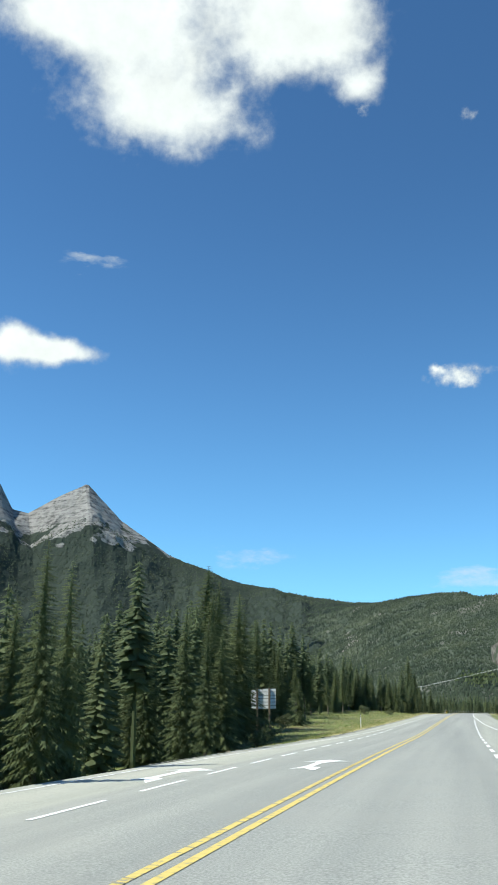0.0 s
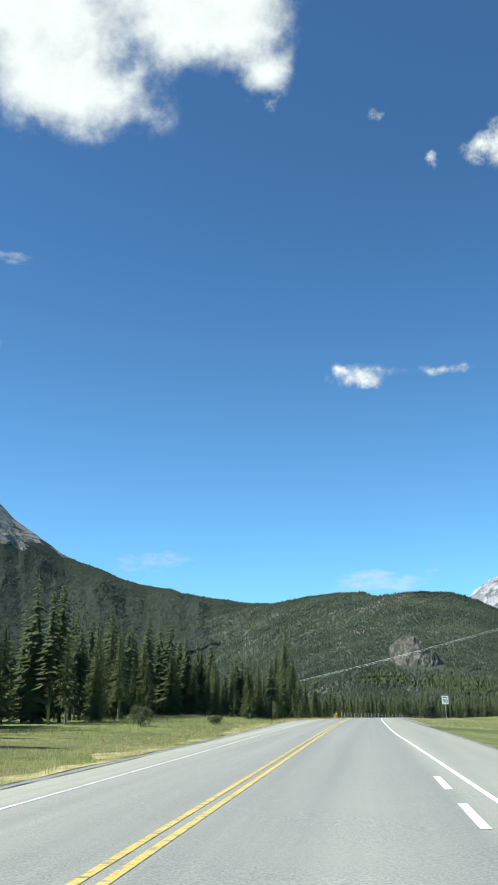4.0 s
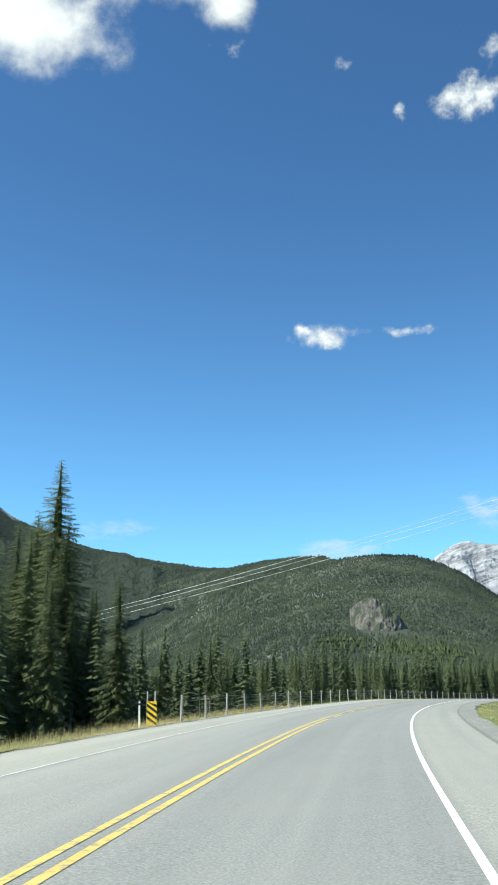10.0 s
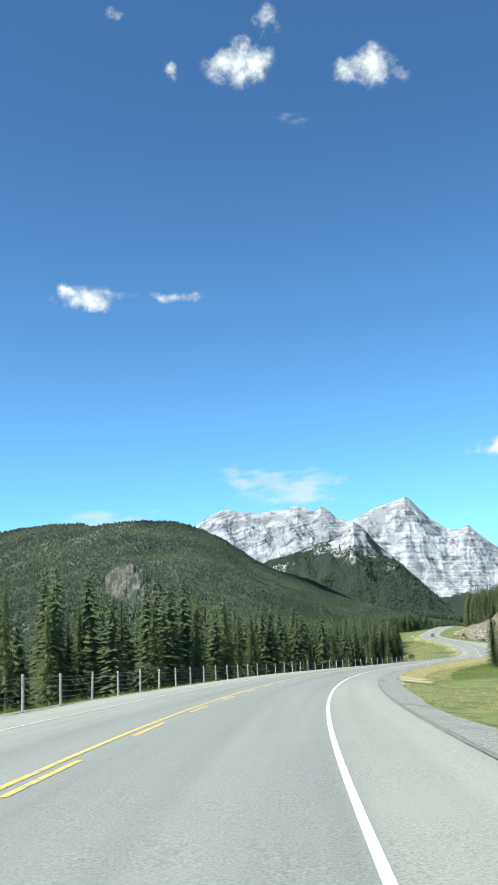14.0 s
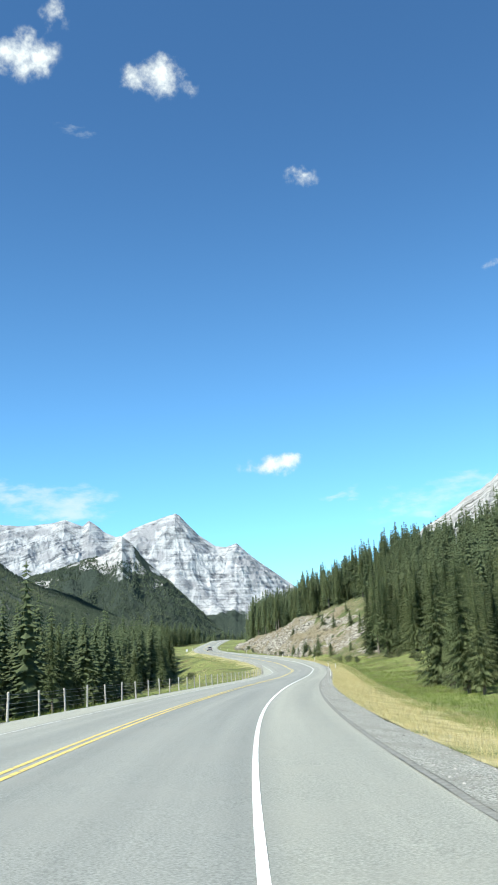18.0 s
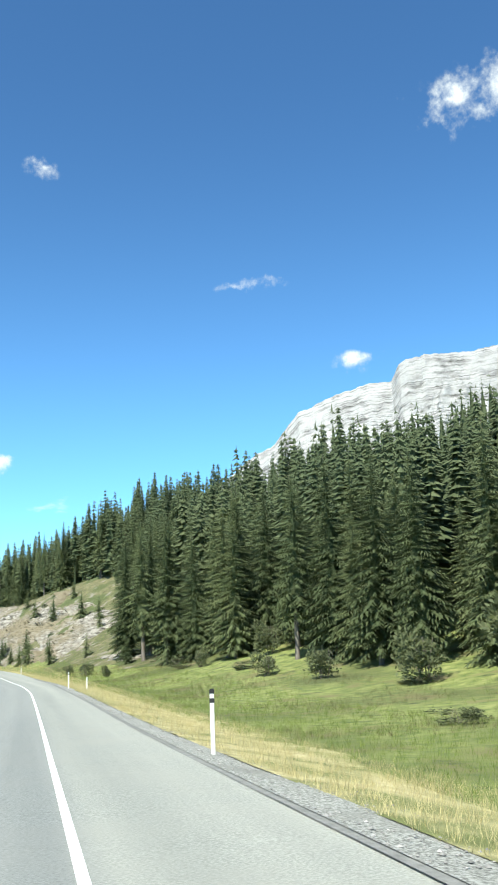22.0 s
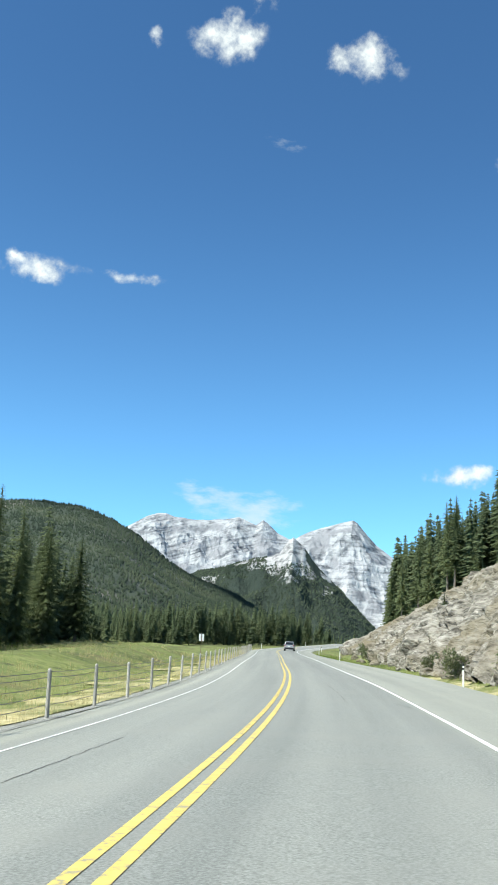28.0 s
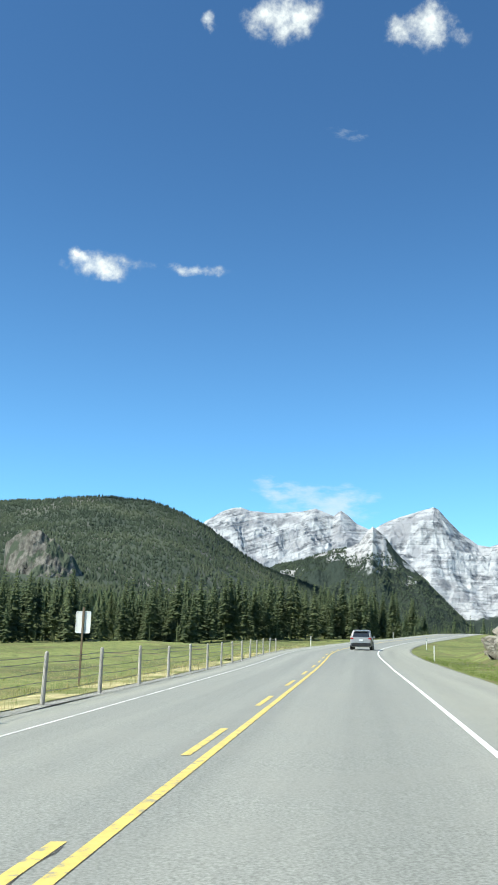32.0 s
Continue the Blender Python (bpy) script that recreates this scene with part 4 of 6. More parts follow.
def cliff(name, pale, mid, dark, bands, forest_below=None, blur=60, patch=0.02, bump=0.6, scree=0.8, scree_colour=(0.21, 0.215, 0.23), contrast=1.0, run=0.10, layers=0.85, blotch=1.45):
    """Layered rock: bedding bands across tilted planes, gully streaks and blotches, with a dark forest floor below a height."""
    m = bpy.data.materials.new(name)
    m.use_nodes = True
    nt = m.node_tree
    N, L = nt.nodes.new, nt.links.new
    b = nt.nodes["Principled BSDF"]
    b.inputs["Roughness"].default_value, b.inputs["Specular IOR Level"].default_value = 0.95, 0.1
    g = N("ShaderNodeNewGeometry")
    uv = N("ShaderNodeUVMap")
    uv.uv_map = "beds"
    lay = N("ShaderNodeMapping")
    lay.inputs["Scale"].default_value = (bands * run, bands * 2.4, 1)
    L(uv.outputs[0], lay.inputs["Vector"])
    wv = N("ShaderNodeTexNoise")
    wv.inputs["Scale"].default_value, wv.inputs["Detail"].default_value, wv.inputs["Roughness"].default_value = 1.0, 9, 0.66
    L(lay.outputs[0], wv.inputs["Vector"])
    ns = N("ShaderNodeTexNoise")
    ns.inputs["Scale"].default_value, ns.inputs["Detail"].default_value, ns.inputs["Roughness"].default_value = patch, 9, 0.65
    L(g.outputs["Position"], ns.inputs["Vector"])
    mx = N("ShaderNodeMath")
    mx.operation = "MULTIPLY_ADD"
    L(wv.outputs["Fac"], mx.inputs[0])
    mx.inputs[1].default_value = layers * contrast
    ad = N("ShaderNodeMath")
    ad.operation = "MULTIPLY_ADD"
    L(ns.outputs["Fac"], ad.inputs[0])
    ad.inputs[1].default_value, ad.inputs[2].default_value = blotch * contrast, 0.47 - (layers + blotch) * contrast / 2
    L(ad.outputs[0], mx.inputs[2])
    r = N("ShaderNodeValToRGB")
    while len(r.color_ramp.elements) < 4:
        r.color_ramp.elements.new(0.5)
    for e, (p, c) in zip(r.color_ramp.elements, ((0.22, dark), (0.38, mid), (0.52, pale), (0.85, tuple(min(0.8, k * 1.15) for k in pale)))):
        e.position, e.color = p, (*c, 1)
    L(mx.outputs[0], r.inputs[0])
    col = r.outputs["Color"]
    # smooth grey scree lies over parts of the beds
    sc = N("ShaderNodeTexNoise")
    sc.inputs["Scale"].default_value, sc.inputs["Detail"].default_value, sc.inputs["Roughness"].default_value = 0.0065, 5, 0.5
    L(g.outputs["Position"], sc.inputs["Vector"])
    scr = N("ShaderNodeMapRange")
    scr.inputs["From Min"].default_value, scr.inputs["From Max"].default_value = 0.53, 0.60
    scr.inputs["To Max"].default_value = scree
    L(sc.outputs["Fac"], scr.inputs["Value"])
    sm = N("ShaderNodeMix")
    sm.data_type = "RGBA"
    L(scr.outputs[0], sm.inputs["Factor"])
    L(col, sm.inputs["A"])
    sm.inputs["B"].default_value = (*scree_colour, 1)
    col = sm.outputs["Result"]
    if forest_below is not None:
        sep = N("ShaderNodeSeparateXYZ")
        L(g.outputs["Position"], sep.inputs[0])
        n2 = N("ShaderNodeTexNoise")
        n2.inputs["Scale"].default_value, n2.inputs["Detail"].default_value = 0.007, 7
        L(g.outputs["Position"], n2.inputs["Vector"])
        ma = N("ShaderNodeMath")
        ma.operation = "MULTIPLY_ADD"
        L(n2.outputs["Fac"], ma.inputs[0])
        ma.inputs[1].default_value = blur * 4
        L(sep.outputs[2], ma.inputs[2])
        mr = N("ShaderNodeMapRange")
        mr.inputs["From Min"].default_value, mr.inputs["From Max"].default_value = forest_below + blur * 2 - 8, forest_below + blur * 2 + 8
        L(ma.outputs[0], mr.inputs["Value"])
        mm = N("ShaderNodeMix")
        mm.data_type = "RGBA"
        L(mr.outputs[0], mm.inputs["Factor"])
        # Even floor colour, taken darker for the shade lying on the spur.
        mm.inputs["A"].default_value = (0.034, 0.046, 0.037, 1)
        L(col, mm.inputs["B"])
        col = mm.outputs["Result"]
    L(col, b.inputs["Base Color"])
    bp = N("ShaderNodeBump")
    bp.inputs["Strength"].default_value, bp.inputs["Distance"].default_value = bump, 12
    L(mx.outputs[0], bp.inputs["Height"])
    L(bp.outputs[0], b.inputs["Normal"])
    return m


LIMESTONE = cliff("banded_limestone", (0.375, 0.388, 0.402), (0.235, 0.245, 0.26), (0.078, 0.086, 0.10), 0.026, forest_below=150, blur=70, patch=0.016, scree_colour=(0.225, 0.232, 0.25))
GREY_ROCK = cliff("grey_scree_rock", (0.25, 0.247, 0.238), (0.16, 0.158, 0.153), (0.06, 0.06, 0.062), 0.03, forest_below=790, blur=150, patch=0.03, scree=0.35, scree_colour=(0.20, 0.197, 0.188))
WEDGE_ROCK = cliff("spire_rock", (0.38, 0.38, 0.38), (0.20, 0.20, 0.205), (0.06, 0.06, 0.065), 0.02, forest_below=370, blur=130, patch=0.025, scree=0.0)
# Bedding bands, darkened further so the colour carries the ledges' relief shade.
BLUFF_ROCK = cliff("pale_bluff_rock", (0.41, 0.407, 0.395), (0.275, 0.272, 0.262), (0.09, 0.088, 0.082), 0.06, forest_below=250, blur=60, patch=0.02, scree=0.3, scree_colour=(0.34, 0.337, 0.326), bump=1.0, run=0.12, layers=1.25, blotch=0.95)

MOUNTAINS = {}


def mountain(name, label, *a, **k):
    me, grid = ridge_mesh(name, *a, **k)
    MOUNTAINS[name] = grid
    return tagged(new(name, me), label, "mountain", kind="structure")


mountain("backdrop_pyramid_peak", "grey pyramid-shaped rocky peak above dark forest slopes",
         [(-2400, 4200, 910), (-1900, 4400, 1260), (-1540, 4530, 1410), (-1400, 4570, 1315), (-1262, 4579, 1130), (-1182, 4549, 993), (-1106, 4568, 976), (-962, 4601, 1066), (-880, 4620, 1108), (-827, 4627, 1138), (-643, 4605, 934), (-387, 4483, 748), (-344, 4455, 722), (-107, 4299, 606), (23, 4200, 562), (177, 4051, 508), (239, 3993, 488), (394, 3795, 438), (549, 3659, 412), (800, 3500, 300)],
         1900, 300, -10, GREY_ROCK, nu=240, nv=70, rough=34, grain=330, power=1.35, seed=11, spur=9, lower=0)
mountain("backdrop_range", "pale banded limestone mountain range",
         [(1200, 4900, 250), (1576, 4730, 480), (1655, 4702, 606), (1738, 4672, 662), (1785, 4655, 682), (1823, 4639, 684), (1860, 4622, 668), (1930, 4594, 662), (2008, 4560, 661), (2080, 4527, 669), (2136, 4500, 684), (2181, 4477, 662), (2210, 4463, 648), (2240, 4448, 674), (2270, 4432, 650), (2303, 4414, 616), (2349, 4388, 589), (2377, 4373, 593), (2399, 4360, 612), (2432, 4341, 630), (2474, 4316, 648), (2560, 4263, 680), (2603, 4236, 694), (2620, 4226, 684), (2657, 4202, 632), (2697, 4174, 578), (2762, 4129, 520), (2804, 4100, 512), (2846, 4070, 530), (2915, 4018, 447), (3035, 3922, 327), (3164, 3812, 192), (3500, 3700, 60)],
         820, 260, -10, LIMESTONE, nu=520, nv=150, rough=30, grain=150, power=1.08, seed=23, steps=24, spur=12, crest=2.5, dip=([0, 400, 1130, 1230, 3200], [0, 0, 250, 262, 190]), toward=(0, 500))
mountain("backdrop_spire", "dark forested spur rising to a pale rock spire",
         [(1300, 4300, 150), (1535, 4108, 262), (1695, 3920, 350), (1780, 3846, 368), (1861, 3768, 402), (1909, 3721, 414), (1940, 3702, 428), (1965, 3688, 474), (1983, 3678, 492), (2005, 3665, 470), (2022, 3655, 452), (2057, 3633, 394), (2133, 3588, 306), (2223, 3530, 185), (2293, 3482, 90), (2450, 3400, 0)],
         650, 220, -10, WEDGE_ROCK, nu=320, nv=120, rough=24, grain=150, power=1.15, seed=31, spur=11, crest=3)
mountain("backdrop_bluff", "pale limestone bluff above the forest",
         [(2120, 2330, 250), (2257, 2136, 407), (2325, 2048, 470), (2421, 1912, 591), (2464, 1843, 676), (2538, 1715, 738), (2596, 1600, 768), (2602, 1576, 815), (2607, 1552, 832), (2656, 1433, 836), (2704, 1312, 838), (2715, 1279, 862), (2733, 1228, 892), (2790, 1080, 900), (2850, 860, 820)],
         1050, 260, -10, BLUFF_ROCK, nu=460, nv=180, rough=20, grain=120, power=1.3, seed=41, steps=22, spur=14, crest=9, follow=0.9, cap=0.1)
mountain("backdrop_hill_far", "rounded hill covered in dark conifer forest",
         [(-900, 3850, 180), (-300, 3750, 260), (189, 3498, 343), (357, 3386, 372), (510, 3165, 386), (619, 3083, 391), (693, 3028, 387), (735, 2914, 357), (860, 2800, 300), (1000, 2750, 200)],
         1350, 300, -8, FOREST_FLOOR, nu=140, nv=60, rough=22, grain=500, power=1.15, seed=51, crest=3, lower=4, ridged=False)
mountain("backdrop_hill", "forested hill with a bare rock outcrop",
         [(-150, 3050, 15), (60, 2930, 110), (200, 2820, 190), (300, 2720, 233), (420, 2600, 272), (513, 2534, 293), (605, 2522, 308), (644, 2515, 314), (700, 2503, 319), (785, 2483, 315), (834, 2472, 306), (870, 2460, 291), (920, 2455, 265), (1020, 2481, 214), (1066, 2501, 196), (1125, 2527, 186), (1236, 2587, 168), (1400, 2650, 110), (1600, 2680, 70), (1900, 2660, 30)],
         1500, 300, -8, FOREST_FLOOR, nu=160, nv=60, rough=16, grain=330, power=1.5, seed=61, crest=3, lower=4, ridged=False)


# ---------------------------------------------------------------- far and middle forest
def tiers(rng, n_tiers, points, bare=0.12, width=0.17):
    """One unit-high conifer as stacked star-shaped skirts; triangles only."""
    V, F = [], []
    for k in range(n_tiers):
        u = k / n_tiers
        z0 = bare + (1 - bare) * u
        z1 = min(1.0, z0 + (1 - bare) * 1.9 / n_tiers)
        r = width * (1 - u) ** 0.85 * rng.uniform(0.85, 1.15) + 0.008
        a0 = rng.uniform(0, 6.3)
        b = len(V)
        V.append((rng.uniform(-.01, .01), rng.uniform(-.01, .01), z1))
        m = points * 2
        for i in range(m):
            a = a0 + 2 * math.pi * i / m
            q = r * (rng.uniform(0.85, 1.2) if i % 2 == 0 else rng.uniform(0.35, 0.55))
            V.append((q * math.cos(a), q * math.sin(a), z0 + (0 if i % 2 == 0 else 0.35 * (z1 - z0))))
        for i in range(m):
            F.append((b, b + 1 + i, b + 1 + (i + 1) % m))
    return np.array(V), np.array(F)


def boughs(rng, whorls, per, bare, width):
    """One unit-high conifer of drooping kite-shaped boughs and a thin trunk."""
    V, F = [], []

    def tri(a, b, c):
        k = len(V)
        V.extend((a, b, c))
        F.append((k, k + 1, k + 2))

    for i in range(4):
        a, b = i * math.pi / 2, (i + 1) * math.pi / 2
        tri((0.011 * math.cos(a), 0.011 * math.sin(a), 0), (0.011 * math.cos(b), 0.011 * math.sin(b), 0), (0, 0, 0.9))
    for w in range(whorls):
        u = w / whorls
        z = bare + (1 - bare) * (u + rng.uniform(-.3, .3) / whorls)
        reach = width * (1 - u) ** 0.85 * (0.6 + 0.4 * min(1, u * 5 + 0.2)) + 0.024 - 0.010 * u
        a0 = rng.uniform(0, 6.28)
        for b in range(per):
            a = a0 + 6.283 * b / per + rng.uniform(-.3, .3)
            L = reach * rng.uniform(0.6, 1.2)
            c, s = math.cos(a), math.sin(a)
            q = L * rng.uniform(0.21, 0.31)
            m, dz = L * 0.55, -L * rng.uniform(0.15, 0.40)
            tip = (c * L, s * L, z + dz * 1.4)
            tri((0, 0, z + 0.012), (c * m - s * q, s * m + c * q, z + dz), tip)
            tri((0, 0, z + 0.012), tip, (c * m + s * q, s * m - c * q, z + dz))
    # the dense heart of the crown
    a0 = rng.uniform(0, 6.28)
    for z0, z1, r0 in ((bare + 0.03, 0.62, width * 0.55), (0.45, 0.86, width * 0.36)):
        for i in range(5):
            a, b = a0 + i * 1.2566, a0 + (i + 1) * 1.2566
            k0, k1 = rng.uniform(0.75, 1.2), rng.uniform(0.75, 1.2)
            tri((r0 * k0 * math.cos(a), r0 * k0 * math.sin(a), z0), (r0 * k1 * math.cos(b), r0 * k1 * math.sin(b), z0), (0, 0, z1))
    tri((0.006, 0, 0.94), (-0.006, 0.004, 0.94), (0, 0, 1.0))
    return np.array(V), np.array(F)


def scatter_mesh(name, kinds, P, H, W, mats, seed=0, smooth=False):
    """Many copies of a few unit trees joined into one mesh; P places, H heights, W width factors."""
    rng = np.random.default_rng(seed)
    pick = rng.integers(0, len(kinds), len(P))
    turn = rng.uniform(0, 6.283, len(P))
    VV, FF, base = [], [], 0
    for k, (V, F) in enumerate(kinds):
        i = np.where(pick == k)[0]
        if not len(i):
            continue
        c, s = np.cos(turn[i])[:, None], np.sin(turn[i])[:, None]
        h, w = H[i][:, None], (H[i] * W[i])[:, None]
        x = (V[None, :, 0] * c - V[None, :, 1] * s) * w + P[i, 0:1]
        y = (V[None, :, 0] * s + V[None, :, 1] * c) * w + P[i, 1:2]
        z = V[None, :, 2] * h + P[i, 2:3]
        VV.append(np.stack([x, y, z], -1).reshape(-1, 3))
        FF.append((F[None] + (np.arange(len(i)) * len(V))[:, None, None]).reshape(-1, 3) + base)
        base += len(i) * len(V)
    return mesh_from(name, np.concatenate(VV), np.concatenate(FF), mats, smooth)


_r = random.Random(7)
FAR_KINDS = [tiers(_r, 1, 3, bare=0.0, width=0.26) for _ in range(8)]
LOW_KINDS = [tiers(_r, 4, 3, bare=0.02, width=0.17) for _ in range(6)]
MID_KINDS = [boughs(_r, 15, 4, bare=0.05 + 0.1 * (k % 2), width=0.115 + 0.012 * (k % 3)) for k in range(8)]
SLOPE_KINDS = [boughs(_r, 12, 4, bare=0.04, width=0.12) for _ in range(6)]
BOUGH_KINDS = [boughs(_r, 27, 6, bare=(0.05, 0.08, 0.3, 0.4)[k % 4], width=(0.12, 0.135, 0.10, 0.11)[k % 4]) for k in range(10)]


def cover(name, grid, count, hmin, hmax, seed, keep=None, width=1.0):
    """Trees over a mountain's valley side."""
    rng = np.random.default_rng(seed)
    nu, nv = grid.shape[:2]
    u, v = rng.uniform(0, nu - 1.001, count), rng.uniform(6, nv - 1.001, count)
    i, j = u.astype(int), v.astype(int)
    a, b = (u - i)[:, None], (v - j)[:, None]
    P = (grid[i, j] * (1 - a) + grid[i + 1, j] * a) * (1 - b) + (grid[i, j + 1] * (1 - a) + grid[i + 1, j + 1] * a) * b
    if keep is not None:
        P = P[keep(P, rng)]
    P[:, 2] -= 1.0
    H = rng.uniform(hmin, hmax, len(P))
    me = scatter_mesh(name, FAR_KINDS, P, H, np.full(len(P), width), NEEDLES_HAZED, seed, smooth=True)
    return tagged(new(name, me), "dense dark green conifer forest on the mountainside", "forest", kind="stuff")


def below(level, blur, holes=()):
    def keep(P, rng):
        ok = P[:, 2] + blur * fbm(P[:, 0] / 150, P[:, 1] / 150, octaves=4, seed=3) < level
        for x, y, r in holes:
            ok &= np.hypot(P[:, 0] - x, P[:, 1] - y) + 12 * fbm(P[:, 0] / 30, P[:, 1] / 30, octaves=2, seed=8) > r
        return ok
    return keep


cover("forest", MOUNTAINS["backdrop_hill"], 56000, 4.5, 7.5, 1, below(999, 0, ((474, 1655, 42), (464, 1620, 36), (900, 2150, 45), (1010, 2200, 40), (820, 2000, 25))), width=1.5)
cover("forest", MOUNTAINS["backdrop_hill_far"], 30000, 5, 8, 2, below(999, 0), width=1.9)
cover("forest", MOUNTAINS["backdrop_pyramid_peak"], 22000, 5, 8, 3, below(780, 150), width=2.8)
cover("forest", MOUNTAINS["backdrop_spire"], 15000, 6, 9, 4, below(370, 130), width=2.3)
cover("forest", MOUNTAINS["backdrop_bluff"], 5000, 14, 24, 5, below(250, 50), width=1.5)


def band(s0, s1, d0, d1, spacing, seed, clear=None):
    """Random places between two stations and offsets, about spacing apart."""
    rng = np.random.default_rng(seed)
    n = int((s1 - s0) * abs(d1 - d0) / spacing ** 2)
    s, d = rng.uniform(s0, s1, n), rng.uniform(min(d0, d1), max(d0, d1), n)
    if clear is not None:
        k = clear(s, d)
        s, d = s[k], d[k]
    P = on_road(s, d)
    P[:, 2] = ground_sd(s, d) - 0.1
    return P, s, d


def edge_depth(s, d):
    return np.where(d > 0, d - forest_edge_left(s), forest_edge_right(s) - d)


rng = np.random.default_rng(5)
for k, (s0, s1, d0, d1, sp, kinds, lo, hi) in enumerate([
        (-20, 1000, 7, 95, 3.7, BOUGH_KINDS, 2, 24), (-20, 1100, 9, 110, 5.0, MID_KINDS, 24, 60), (-20, 1100, 60, 198, 8, LOW_KINDS, 60, 999),
        (415, 625, -13, -100, 3.0, BOUGH_KINDS, 7, 40), (625, 850, -12, -80, 2.6, BOUGH_KINDS, 1, 20), (450, 1000, -20, -110, 4.8, MID_KINDS, 22, 60), (440, 1000, -70, -198, 6.0, SLOPE_KINDS, 60, 999), (830, 1100, -14, -70, 4.8, MID_KINDS, 0, 40)]):
    P, s, d = band(s0, s1, d0, d1, sp, 100 + k, lambda s, d: (edge_depth(s, d) > lo) & (edge_depth(s, d) < hi) & ~((s > 73) & (s < 82) & (d > 0) & (d < 22)))
    H = (rng.uniform(7, 11.5, len(P)) if d0 > 0 else np.where(s < 625, rng.uniform(13, 18, len(P)) * np.interp(s, [485, 525], [0.45, 1]), rng.uniform(10, 14.5, len(P)) * np.interp(s, [740, 790], [1, 1.25]))) * np.interp(s, [25, 80, 270, 300, 335, 375, 560, 590, 660, 690], [0.75, 1.05, 1, 0.66, 0.74, 1.05, 1, 1.15, 1.2, 1.1] if d0 > 0 else [1] * 10) * (1 + 0.2 * value_noise(P[:, 0] / 25, P[:, 1] / 25))
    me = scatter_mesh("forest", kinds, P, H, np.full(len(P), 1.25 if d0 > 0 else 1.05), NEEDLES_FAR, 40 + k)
    tagged(new("forest", me), "dense stand of dark green spruce and pine", "forest", kind="stuff")
# the valley floor beyond
vr = np.random.default_rng(77)
for n, r0, r1, kinds, hmin, hmax in ((11000, 195, 560, LOW_KINDS, 8, 12.5), (22000, 540, 2100, FAR_KINDS, 8, 12)):
    ang, rad = vr.uniform(-1.0, 0.75, n), np.sqrt(r0 ** 2 + (r1 ** 2 - r0 ** 2) * vr.uniform(0, 1, n) ** 1.2)
    x, y = 150 + rad * np.sin(ang + 0.35), 300 + rad * np.cos(ang + 0.35)
    s, d = station(x, y)
    k = (np.abs(d) > 195) | (s >= S1 - 5)
    P = np.stack([x[k], y[k], np.full(k.sum(), -5.5)], 1)
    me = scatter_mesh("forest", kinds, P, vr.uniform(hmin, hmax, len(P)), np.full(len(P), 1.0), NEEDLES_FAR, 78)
    tagged(new("forest", me), "dense conifer forest on the valley floor", "forest", kind="stuff")
# paler leafy trees beside the outcrop
ar = np.random.default_rng(12)
n = 1100
pick = ar.integers(0, 4, n)
x = np.array([375, 465, 440, 490])[pick] + ar.normal(0, 17, n)
y = np.array([1540, 1395, 1460, 1440])[pick] + ar.normal(0, 24, n)
G = MOUNTAINS["backdrop_hill"].reshape(-1, 3)
P = np.stack([x, y, [G[((G[:, 0] - a) ** 2 + (G[:, 1] - b) ** 2).argmin(), 2] for a, b in zip(x, y)]], 1)
me = scatter_mesh("forest", FAR_KINDS, P, ar.uniform(4, 8, n), np.full(n, 2.2), ASPEN, 79)
tagged(new("forest", me), "patch of paler green aspen trees on the hillside", "forest", kind="stuff")


